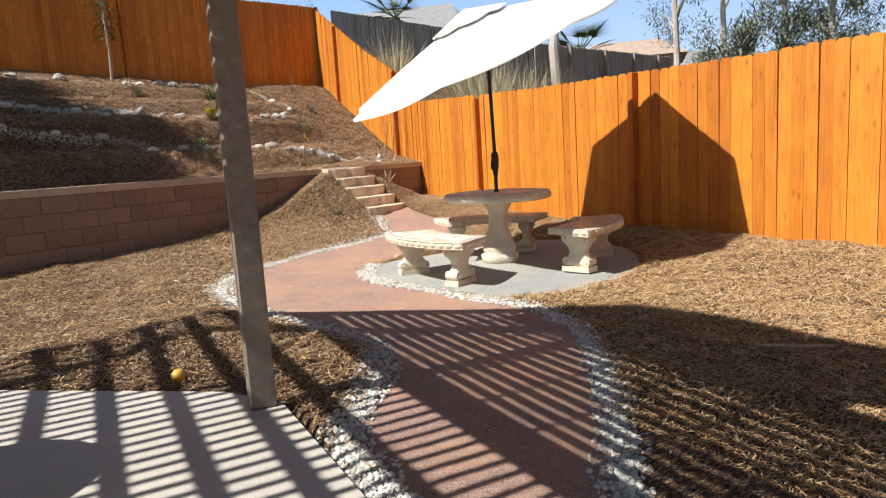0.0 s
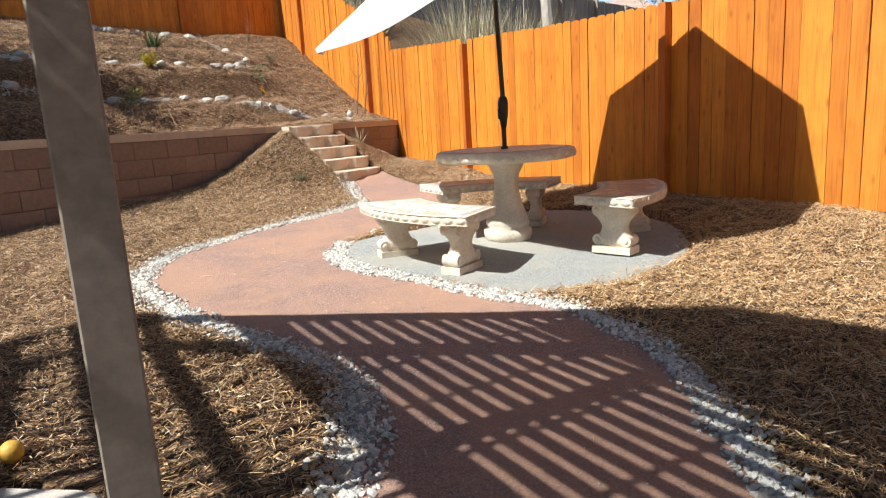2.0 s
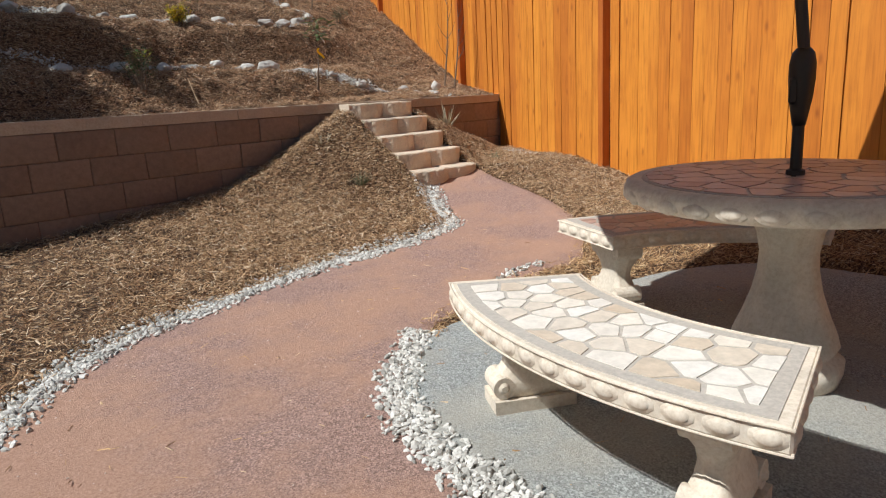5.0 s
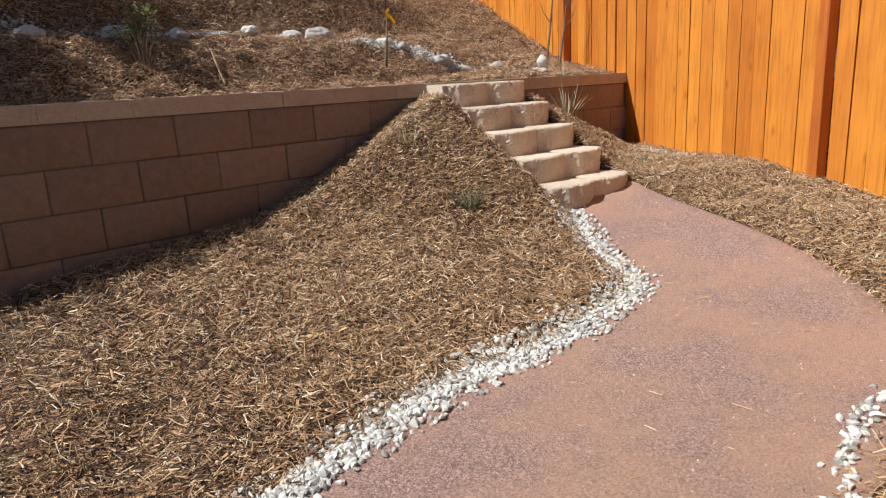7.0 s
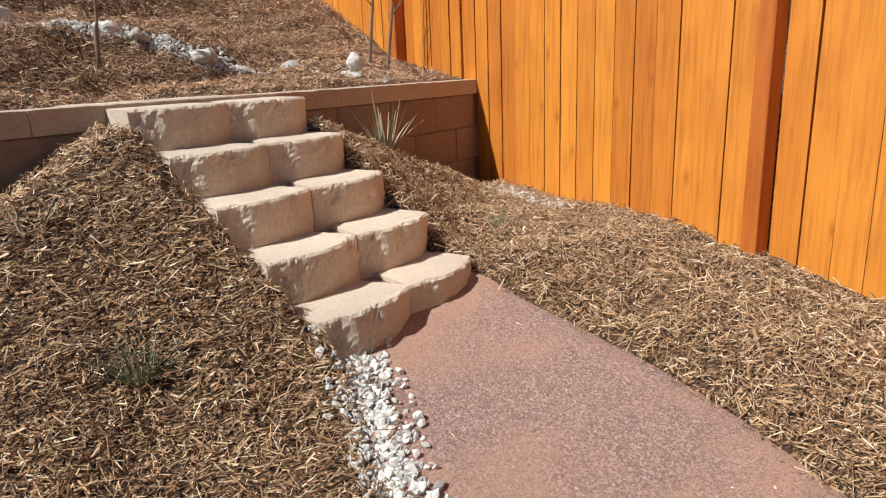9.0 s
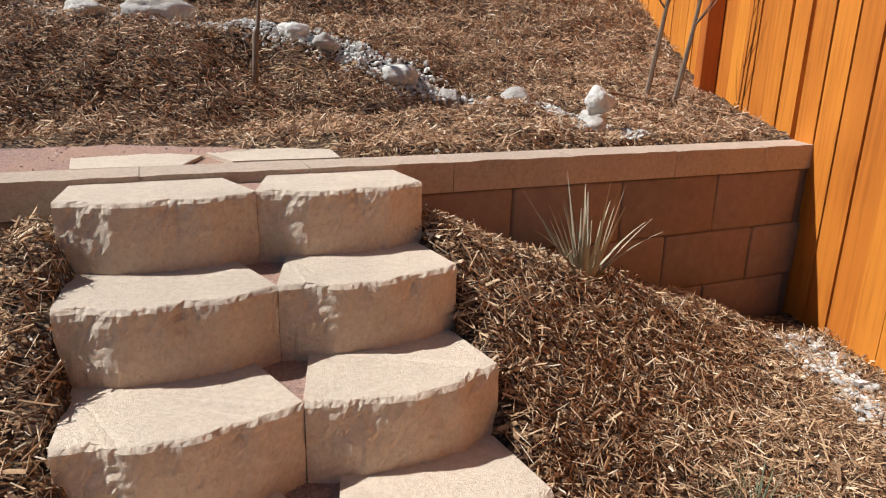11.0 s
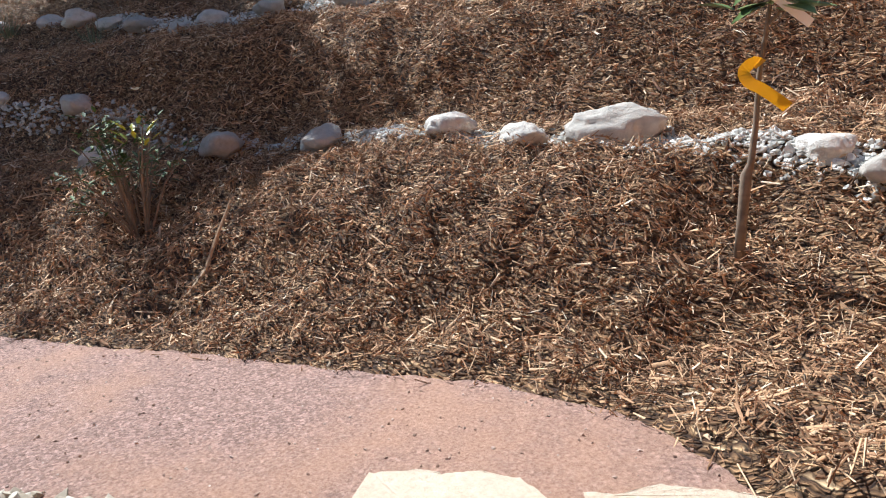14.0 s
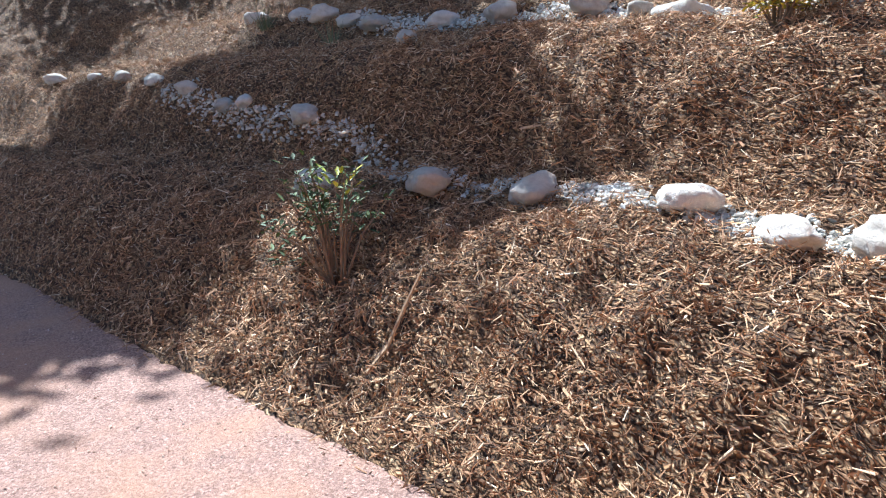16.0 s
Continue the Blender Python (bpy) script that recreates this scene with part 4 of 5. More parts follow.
def build_gravel():
    rng = random.Random(21)
    scatter_mesh("gravel", STONES, STONE_F, gravel_band(PATH_LEFT, 0.165, 7400, rng, (0.0075, 0.0145)), M_GRAVEL, "loose white gravel edging along the path", "gravel")
    scatter_mesh("gravel", STONES, STONE_F, gravel_band(PATH_RIGHT[:14], 0.135, 7400, rng, (0.0075, 0.0145)) + gravel_band([(3.49, 7.65), (3.9, 7.95), (4.3, 8.1)], 0.08, 1400, rng), M_GRAVEL, "loose white gravel edging round the pad", "gravel")
    hill = gravel_band([(2.35, 12.9), (2.8, 12.97), (3.4, 13.08), (3.95, 13.12), (4.45, 13.02), (4.85, 12.92)], 0.13, 8500, rng, (0.007, 0.014)) + gravel_band([(4.85, 12.92), (5.25, 12.80), (5.45, 12.5), (5.6, 12.35)], 0.095, 9000, rng, (0.008, 0.0145))
    hill += gravel_band([(1.0, 13.95), (1.9, 14.02), (2.6, 14.1), (3.2, 14.25), (3.8, 14.4), (4.2, 14.7), (4.5, 15.3)], 0.16, 5200, rng, (0.008, 0.016))
    hill += gravel_band([(-0.9, 13.42), (-0.3, 13.5), (0.3, 13.62), (1.0, 13.95)], 0.14, 3600, rng) + gravel_band([(-1, 16.4), (0.5, 16.6), (2, 17.1), (3.2, 17.45), (4, 17.4), (4.5, 16.4), (4.6, 15.4)], 0.14, 2400, rng)
    hill += gravel_band([(-1.2, 12.0), (0.0, 12.3), (0.9, 12.6), (1.5, 12.62), (2.35, 12.9)], 0.12, 2200, rng)
    scatter_mesh("gravel", STONES, STONE_F, hill, M_GRAVEL, "white gravel bands between the rocks on the slope", "gravel")
    cap = gravel_band([wall_xy(u, 0.03) for u in (-4.2, -3, -2, -1, -0.35)], 0.035, 3000, rng, (0.009, 0.018)) + gravel_band([wall_xy(u, 0.03) for u in (0.7, 1.2, 1.8)], 0.03, 900, rng, (0.009, 0.016))
    scatter_mesh("gravel", STONES, STONE_F, cap, M_TANGRAVEL, "small tan gravel behind the wall cap", "gravel")
    side = gravel_band([(6.12, 11.95), (6.13, 11.5), (6.15, 11.2)], 0.14, 3600, rng)
    scatter_mesh("gravel", STONES, STONE_F, side, M_GRAVEL, "white gravel at the foot of the fence", "gravel")
    pads = []
    for _ in range(4500):
        t = rng.random()
        x, y = rng.uniform(1.0, 5.3), rng.uniform(1.2, 10.2)
        if inside(PATH_POLY, x, y):
            h = ground_z(x, y)
            s = rng.uniform(0.0015, 0.0042)
            pads.append((np.array((x, y, h.z + s * 0.3)), rot_matrix(rng, 0.5), np.array((s * 1.3, s, s * 0.8))))
    for _ in range(900):
        x, y = wall_xy(rng.uniform(-4, 0.4), rng.uniform(0.03, 0.75))
        h = ground_z(x, y)
        s = rng.uniform(0.0015, 0.0042)
        pads.append((np.array((x, y, h.z + s * 0.3)), rot_matrix(rng, 0.5), np.array((s * 1.3, s, s * 0.8))))
    scatter_mesh("gravel", STONES, STONE_F, pads, M_GRIT, "coarse reddish grit lying on the path", "gravel")


M_TANGRAVEL = piece_stone("tan_gravel", [(0.0, (0.30, 0.25, 0.18)), (0.5, (0.52, 0.46, 0.36)), (1.0, (0.70, 0.65, 0.55))], 60.0, True, 0.9, 0.002)
M_GRIT = piece_stone("reddish_grit", [(0.0, (0.32, 0.20, 0.15)), (0.5, (0.46, 0.32, 0.25)), (1.0, (0.68, 0.57, 0.50))], 60.0, True)
build_gravel()

# splinters: slim three-sided slivers with skewed ends
CHIP_V = []
_r = random.Random(8)
for _k in range(24):
    _v = []
    for _x in (-0.5, 0.5):
        _s, _o = _r.uniform(0.25, 1.1), _r.uniform(-0.5, 0.5)
        for _y, _z in ((-0.5, 0), (0.5, _r.uniform(-0.3, 0.3)), (_r.uniform(-0.3, 0.3), 1.0)):
            _v.append((_x + _r.uniform(-0.12, 0.12), _y * _s + _o * (1 if _x > 0 else 0), _z * _s))
    CHIP_V.append(np.array(_v))
CHIP_F = np.array([(1, 4, 5), (1, 5, 2), (2, 5, 3), (2, 3, 0)])


def strew(name, regions, seed, keep, length, mat, label, lift=(-0.004, 0.026), tilt=0.5):
    """Slivers over stretches of ground (x0, x1, y0, y1, pieces to the square metre), in one mesh."""
    rng = np.random.RandomState(seed)
    gx, gy, Z = GRID
    X, Y = [], []
    for x0, x1, y0, y1, density in regions:
        n = int((x1 - x0) * (y1 - y0) * density)
        X.append(rng.uniform(x0, x1, n))
        Y.append(rng.uniform(y0, y1, n))
    X, Y = np.concatenate(X), np.concatenate(Y)
    ok = keep(X, Y, rng)
    X, Y = X[ok], Y[ok]
    n = len(X)

    def high(x, y):
        i, j = np.clip(np.searchsorted(gx, x) - 1, 0, len(gx) - 2), np.clip(np.searchsorted(gy, y) - 1, 0, len(gy) - 2)
        fx, fy = (x - gx[i]) / (gx[i + 1] - gx[i]), (y - gy[j]) / (gy[j + 1] - gy[j])
        return (Z[j, i] * (1 - fx) + Z[j, i + 1] * fx) * (1 - fy) + (Z[j + 1, i] * (1 - fx) + Z[j + 1, i + 1] * fx) * fy
    H = high(X, Y)
    flat = (D_PATH(X, Y) < 0) | (D_PAD(X, Y) < 0)
    H = np.where(flat & (wall_v(X, Y) < 0), H + 0.034, H)
    N = np.stack([-(high(X + 0.03, Y) - high(X - 0.03, Y)) / 0.06, -(high(X, Y + 0.03) - high(X, Y - 0.03)) / 0.06, np.ones(n)], 1)
    N /= np.linalg.norm(N, axis=1)[:, None]
    yaw = rng.uniform(0, 2 * np.pi, n)
    A = np.stack([np.cos(yaw), np.sin(yaw), np.zeros(n)], 1)
    A -= N * (A * N).sum(1)[:, None]
    A /= np.linalg.norm(A, axis=1)[:, None]
    B = np.cross(N, A)
    p, r = rng.normal(0, tilt, n)[:, None], rng.normal(0, tilt, n)[:, None]
    A, N = A * np.cos(p) + N * np.sin(p), N * np.cos(p) - A * np.sin(p)
    B, N = B * np.cos(r) + N * np.sin(r), N * np.cos(r) - B * np.sin(r)
    l = (length[0] + (length[1] - length[0]) * rng.rand(n) ** 2) * np.where(rng.rand(n) < 0.04, 1.6, 1)
    w = rng.uniform(0.0012, 0.0042, n) * np.where(rng.rand(n) < 0.07, 2.6, 1) * (length[1] / 0.062) ** 0.5
    t = rng.uniform(0.002, 0.005, n)
    shape = np.array(CHIP_V)[rng.randint(0, len(CHIP_V), n)]
    V = shape[:, :, :1] * (A * l[:, None])[:, None] + shape[:, :, 1:2] * (B * w[:, None])[:, None] + shape[:, :, 2:] * (N * t[:, None])[:, None]
    V += np.stack([X, Y, H + rng.uniform(lift[0], lift[1], n)], 1)[:, None]
    F = CHIP_F[None] + (np.arange(n) * shape.shape[1])[:, None, None]
    me = bpy.data.meshes.new(name)
    me.vertices.add(n * shape.shape[1])
    me.vertices.foreach_set("co", V.ravel().astype(np.float32))
    me.loops.add(F.size)
    me.loops.foreach_set("vertex_index", F.ravel().astype(np.int32))
    me.polygons.add(F.size // 3)
    me.polygons.foreach_set("loop_start", np.arange(0, F.size, 3, dtype=np.int32))
    me.update(calc_edges=True)
    me.materials.append(mat)
    return tagged(new(name, me), label, "mulch", kind="stuff")


def edge_of(poly):
    bx = np.arange(-12, 8, 0.05)
    by = np.arange(-2, 20, 0.05)
    X, Y = np.meshgrid(bx, by)
    D = outside(poly, X, Y)
    return lambda x, y: D[np.clip(((y + 2) / 0.05).astype(int), 0, 439), np.clip(((x + 12) / 0.05).astype(int), 0, 399)]


D_PATH, D_PAD, D_UP, D_SLAB = edge_of(PATH_POLY), edge_of(PAD_POLY), edge_of(upath), edge_of(SLAB)


def near_line(line, reach):
    pts = np.array([tuple(p)[:2] for p in spline(line, 12)])
    return lambda x, y: np.min([(px - x) ** 2 + (py - y) ** 2 for px, py in pts], axis=0) < reach * reach


STRIPS = [near_line([(2.45, 12.91), (2.8, 12.97), (3.4, 13.08), (3.95, 13.12), (4.45, 13.02), (4.85, 12.92), (5.25, 12.80), (5.45, 12.5), (5.6, 12.35)], 0.06),
          near_line([(-0.9, 13.42), (0.3, 13.62), (1.0, 13.95), (1.9, 14.02), (2.6, 14.1), (3.2, 14.25), (3.8, 14.4), (4.2, 14.7), (4.5, 15.3)], 0.06)]


def mulch_here(x, y, rng):
    v, u = wall_v(x, y), wall_u(x, y)
    rag = rng.uniform(-0.06, 0.05, len(x))
    bare = np.zeros(len(x), bool)
    for strip in STRIPS:
        bare |= strip(x, y) & (rng.rand(len(x)) > 0.12)
    above = ~bare & (D_UP(x, y) > rag) & ~((-0.32 < u) & (u < 0.61) & (v < 0.29))
    a = (x - STAIR_M[0]) * STAIR_U[0] + (y - STAIR_M[1]) * STAIR_U[1]
    b = (x - STAIR_M[0]) * STAIR_D[0] + (y - STAIR_M[1]) * STAIR_D[1]
    steps = (np.abs(a) < 0.43) & (b < 1.1) & (rng.rand(len(x)) > 0.03)
    below = ~steps & (np.minimum(D_PATH(x, y), D_PAD(x, y)) > rag + 0.01) & (D_SLAB(x, y) > 0)
    return np.where(v > 0, above, (v < -0.17) & below)


def bank_here(x, y, rng):
    return (wall_v(x, y) > 0) & mulch_here(x, y, rng)


def yard_here(x, y, rng):
    return (wall_v(x, y) < 0) & mulch_here(x, y, rng)


strew("mulch_chips", [(0.6, 6.25, 10.8, 14.0, 8200), (-1.6, 0.6, 9.6, 14.0, 4200)], 1, bank_here, (0.012, 0.062), M_BARKCHIP, "shredded dark brown bark chips on the bank", (-0.006, 0.032), 0.5)
strew("mulch_chips", [(2.2, 6.37, 8.4, 12.0, 9000), (0.0, 2.2, 4.0, 10.5, 3600), (1.6, 2.9, 7.6, 10.5, 3000)], 2, yard_here, (0.012, 0.066), M_BROWNCHIP, "tan shredded bark chips beside the path")
strew("mulch_chips", [(2.2, 6.37, 1.0, 5.5, 5600), (4.8, 6.37, 5.5, 8.4, 3600), (3.1, 4.8, 7.2, 8.4, 4500), (0.9, 1.9, 2.4, 5.6, 3000), (-3.0, 0.0, 4.0, 9.5, 1500)], 3, yard_here, (0.015, 0.062), M_CHIP, "tan shredded bark chips near the fence")
strew("mulch_chips", [(-1.5, 6.4, 14.0, 18.8, 2300), (-5, -1.5, 9.5, 14.5, 2000), (-10, -5, 8, 14.5, 700), (-6, -1.5, 14.5, 18, 900)], 4, bank_here, (0.03, 0.085), M_BARKCHIP, "dark brown bark chips on the upper slope", (-0.006, 0.04), 0.6)
strew("mulch_chips", [(1.0, 5.4, 1.5, 10.3, 26)], 6, lambda x, y, rng: (D_PATH(x, y) < -0.02) | (D_PAD(x, y) < -0.02), (0.012, 0.05), M_CHIP, "stray bark chips on the path", (0.0, 0.004), 0.15)


def rock(x, y, s, stretch=(1.25, 0.95, 0.72), turn=None, seed=0, sink=0.3, lift=0.0):
    rng = random.Random(seed * 7 + int(x * 100))
    bm = bmesh.new()
    bmesh.ops.create_icosphere(bm, subdivisions=4, radius=1)
    cuts = [(Vector((rng.gauss(0, 1), rng.gauss(0, 1), rng.gauss(0, 0.8))).normalized(), rng.uniform(0.62, 0.9)) for _ in range(9)]
    off = Vector((rng.uniform(0, 50), rng.uniform(0, 50), 0))
    for v in bm.verts:
        p = v.co.copy()
        for n, far in cuts:
            over = p.dot(n) - far
            if over > 0:
                p -= n * over * 0.6
        v.co = p * (1 + 0.30 * noise.noise(p * 1.0 + off) + 0.13 * noise.noise(p * 2.6 + off) + 0.045 * noise.noise(p * 6 + off) + 0.02 * noise.noise(p * 15 + off))
        v.co = Vector((v.co.x * stretch[0], v.co.y * stretch[1], v.co.z * stretch[2])) * s
    smooth(bm)
    h = ground_z(x, y)
    ob = part("garden_rock", bm, M_ROCK)
    ob.matrix_basis = pose(x, y, h.z + s * stretch[2] * (0.9 - sink) + lift, rng.uniform(-8, 8), rng.uniform(-8, 8), rng.uniform(0, 360) if turn is None else turn)
    return tagged(ob, "pale rounded garden rock set in the mulch slope", "rock", "rocks on the slope")


ROW_LOW = [(1.79, 12.60, 0.13), (2.23, 12.81, 0.125), (1.25, 12.27, 0.12), (2.84, 12.95, 0.115), (3.18, 12.93, 0.10), (4.09, 13.10, 0.09), (4.25, 13.05, 0.085), (4.60, 12.96, 0.10), (4.84, 12.92, 0.085), (5.15, 12.86, 0.10), (5.45, 12.62, 0.085), (5.40, 12.40, 0.10), (0.53, 12.49, 0.12), (-0.12, 12.33, 0.09), (-0.30, 12.24, 0.09), (-0.82, 12.1, 0.1), (-1.5, 11.98, 0.11), (-2.05, 11.8, 0.1), (-2.6, 11.62, 0.09), (-3.4, 11.32, 0.12)]
ROW_MID = [(1.27, 13.96, 0.13), (1.96, 13.89, 0.12), (0.69, 13.74, 0.12), (0.21, 13.61, 0.11), (0.63, 13.11, 0.08), (-0.45, 13.4, 0.11), (-0.83, 13.36, 0.1), (-1.2, 13.3, 0.12), (-1.7, 13.3, 0.12), (-2.5, 13.1, 0.12), (2.72, 14.02, 0.13), (3.05, 14.17, 0.10), (3.68, 14.23, 0.11), (3.95, 14.4, 0.10), (4.18, 14.6, 0.12), (1.65, 13.94, 0.09)]
ROW_HIGH = [(-0.03, 16.5, 0.14), (1.25, 16.7, 0.12), (1.53, 16.65, 0.12), (1.97, 17.2, 0.14), (2.25, 17.1, 0.12), (2.8, 17.2, 0.11), (3.4, 17.5, 0.13), (3.9, 17.4, 0.12), (4.4, 16.4, 0.13), (4.56, 15.5, 0.11), (-0.9, 16.4, 0.13)]
for i, (x, y, s) in enumerate(ROW_LOW + ROW_MID + ROW_HIGH):
    rock(x, y, s * (0.72 if i < len(ROW_LOW) else 0.85), seed=i, sink=0.45)
rock(3.44, 13.08, 0.105, (1.75, 0.85, 0.72), 35, 3, 0.4)
rock(5.43, 12.45, 0.06, (1.0, 0.95, 0.95), 10, 5, 0.3, 0.085)


# ---- plants ----
def leafy(name_mat, colours, rough=0.45):
    m, nt, bs = material(name_mat)
    nt.links.new(ramp(nt, random_fac(nt, True), colours), bs.inputs["Base Color"])
    bs.inputs["Roughness"].default_value = rough
    return m


M_LEAF = leafy("green_leaf", [(0.0, (0.028, 0.06, 0.012)), (0.6, (0.055, 0.10, 0.022)), (1.0, (0.10, 0.15, 0.035))], 0.75)
M_CITRUS = leafy("citrus_leaf", [(0.0, (0.06, 0.11, 0.025)), (0.5, (0.13, 0.19, 0.06)), (1.0, (0.24, 0.31, 0.13))], 0.42)
M_YELLOWLEAF = leafy("yellow_green_leaf", [(0.0, (0.20, 0.26, 0.03)), (0.4, (0.58, 0.50, 0.03)), (1.0, (0.85, 0.62, 0.03))])
M_YOUNG = leafy("young_leaf", [(0.0, (0.24, 0.32, 0.035)), (1.0, (0.58, 0.58, 0.07))])
M_DRYBLADE = leafy("dry_pale_blade", [(0.0, (0.30, 0.25, 0.15)), (0.5, (0.45, 0.40, 0.28)), (1.0, (0.60, 0.56, 0.44))], 0.8)
M_SAGE = leafy("grey_green_blade", [(0.0, (0.09, 0.12, 0.06)), (0.5, (0.17, 0.20, 0.11)), (1.0, (0.27, 0.30, 0.19))], 0.7)
M_TWIG = plain("grey_brown_bark", (0.20, 0.145, 0.10), 0.9, 0, 0.35, 40)
M_STRAW = leafy("straw_grass", [(0.0, (0.36, 0.29, 0.16)), (0.5, (0.52, 0.45, 0.28)), (1.0, (0.66, 0.60, 0.42))], 0.8)
M_TAG = plain("yellow_plastic_tape", (0.80, 0.50, 0.01), 0.4)
M_LABEL = plain("white_plastic_label", (0.75, 0.75, 0.72), 0.4)


def blade(bm, base, direction, length, width, bend, steps=4, cup=0.25):
    """A tapering leaf or blade that arches over, folded along its middle."""
    d = Vector(direction).normalized()
    side = d.cross(Vector((0, 0, 1)))
    side = side.normalized() if side.length > 1e-3 else Vector((1, 0, 0))
    p = Vector(base)
    rows = []
    for k in range(steps + 1):
        t = k / steps
        w = width * (math.sin(math.pi * min(0.97, 0.12 + 0.86 * t)) if bend >= 0 else 1 - 0.9 * t)
        up = side.cross(d)
        rows.append((bm.verts.new(p - side * w / 2), bm.verts.new(p - up * w * cup), bm.verts.new(p + side * w / 2)))
        p = p + d * length / steps
        d = (d + Vector((0, 0, -abs(bend) / steps))).normalized()
    for a, b in zip(rows, rows[1:]):
        for k in (0, 1):
            f = bm.faces.new((a[k], a[k + 1], b[k + 1], b[k]))
            f.smooth = True


def build_citrus():
    x, y = 3.97, 12.74
    z = ground_z(x, y).z - 0.02
    rng = random.Random(12)
    root = thing("citrus_tree", "young citrus tree with glossy leaves and a yellow tape", "tree", m=pose(x, y, z, 0, 0.5))
    bm = bmesh.new()
    tube(bm, [(0, 0, 0), (0.005, 0.002, 0.13), (0.012, 0, 0.24), (0.022, 0, 0.27), (0.03, 0.002, 0.36), (0.034, 0, 0.48), (0.05, 0.01, 0.64), (0.05, 0.02, 0.84)], [0.015, 0.013, 0.0145, 0.009, 0.007, 0.0065, 0.005, 0.003], 9)
    smooth(bm)
    part("trunk", bm, M_TWIG, root)
    bm = bmesh.new()
    for i in range(44):
        t = rng.uniform(0.60, 0.88)
        a = rng.uniform(0, 2 * math.pi)
        r = rng.uniform(0.0, 0.12) * (1.2 if t > 0.6 else 0.5)
        b = (0.05 + r * math.cos(a), r * math.sin(a), t)
        blade(bm, b, (math.cos(a), math.sin(a), rng.uniform(-0.35, 0.7)), rng.uniform(0.09, 0.14), rng.uniform(0.026, 0.042), rng.uniform(0.2, 0.8))
    for i in range(1):
        a = rng.uniform(0, 6.28)
        blade(bm, (0.036, 0, 0.45 + 0.02 * i), (math.cos(a), math.sin(a), -0.6), 0.08, 0.03, 0.4)
    part("leaves", bm, M_CITRUS, root)
    for i in range(4):
        a = 1.5 * i + 0.4
        bm = bmesh.new()
        tube(bm, [(0.05, 0.005, 0.60 + 0.05 * i), (0.05 + 0.07 * math.cos(a), 0.07 * math.sin(a), 0.68 + 0.06 * i), (0.05 + 0.12 * math.cos(a), 0.12 * math.sin(a), 0.78 + 0.06 * i)], [0.005, 0.004, 0.002], 5)
        part("branch", bm, M_TWIG, root)
    bm = bmesh.new()
    spine = spline([(0.018, -0.012, 0.585), (-0.004, -0.03, 0.592), (-0.022, -0.026, 0.575), (-0.014, -0.03, 0.552), (0.012, -0.036, 0.535), (0.042, -0.04, 0.512), (0.068, -0.036, 0.492)], 3)
    rows = []
    for k, p in enumerate(spine):
        d = (spine[min(k + 1, len(spine) - 1)] - spine[max(k - 1, 0)]).normalized()
        w = d.cross(Vector((0.25, 1.0, 0.35))).normalized() * 0.0125
        rows.append((bm.verts.new(p - w), bm.verts.new(p + w)))
    for a, b in zip(rows, rows[1:]):
        bm.faces.new((a[0], a[1], b[1], b[0]))
    bmesh.ops.solidify(bm, geom=list(bm.faces), thickness=0.0015)
    tape = part("tape", bm, M_TAG, root, "yellow plastic marking tape")
    tape.matrix_basis = pose(0.02, -0.02, -0.135, 0, 0, 35) @ Matrix.Scale(1.1, 4)
    bm = bmesh.new()
    box(bm, 0, 0.11, -0.001, 0.001, -0.011, 0.011)
    lab = part("label_tag", bm, M_LABEL, root, "white plastic nursery label")
    lab.matrix_basis = pose(0.07, -0.03, 0.66, 0, 38, 40)


build_citrus()


def shrub(name, x, y, count, r, h, leaf, mat, label, category, seed, stems=10, wisps=0.0):
    z = ground_z(x, y).z - 0.02
    rng = random.Random(seed)
    root = thing(name, label, category, m=pose(x, y, z))
    tips = []
    for i in range(stems):
        a, q = rng.uniform(0, 6.28), rng.uniform(0.2, 1.0)
        top = Vector((r * q * math.cos(a), r * q * math.sin(a), h * rng.uniform(0.6, 1.0) * (1.15 - 0.4 * q * q)))
        mid = top * 0.5 + Vector((0, 0, h * 0.08))
        bm = bmesh.new()
        tube(bm, [(0.02 * math.cos(a), 0.02 * math.sin(a), 0), mid, top], [0.006, 0.004, 0.002], 5)
        tips.append((mid, top))
        part("stem", bm, M_TWIG, root)
    bm = bmesh.new()
    for i in range(count):
        mid, top = rng.choice(tips)
        p = mid.lerp(top, rng.uniform(0.0 if wisps else -0.4, 1.05)) + Vector((rng.uniform(-1, 1), rng.uniform(-1, 1), rng.uniform(-1, 1))) * leaf * 0.7
        a = rng.uniform(0, 6.28)
        blade(bm, p, (math.cos(a), math.sin(a), rng.uniform(-0.2, 1.0)), leaf * rng.uniform(0.6, 1.2), leaf * rng.uniform(0.25, 0.4), 0.5, 2)
    tagged(part("leaves", bm, mat, root), kind="stuff")
    return root


def tuft(name, x, y, count, length, width, mat, label, category, seed, lean=0.5, bend=0.6):
    z = ground_z(x, y).z - 0.01
    rng = random.Random(seed)
    root = thing(name, label, category, m=pose(x, y, z))
    bm = bmesh.new() if count >= 40 else None
    for i in range(count):
        a = rng.uniform(0, 6.28)
        q = rng.uniform(0.05, lean)
        if count < 40:
            bm = bmesh.new()
        blade(bm, (0.03 * math.cos(a), 0.03 * math.sin(a), 0), (q * math.cos(a), q * math.sin(a), 1), length * rng.uniform(0.45, 1.0), width * rng.uniform(0.6, 1.2), -bend * rng.uniform(0.2, 1.2), 5)
        if count < 40:
            part("blade", bm, mat, root)
    if count >= 40:
        tagged(part("foliage", bm, mat, root), kind="stuff")
    return root


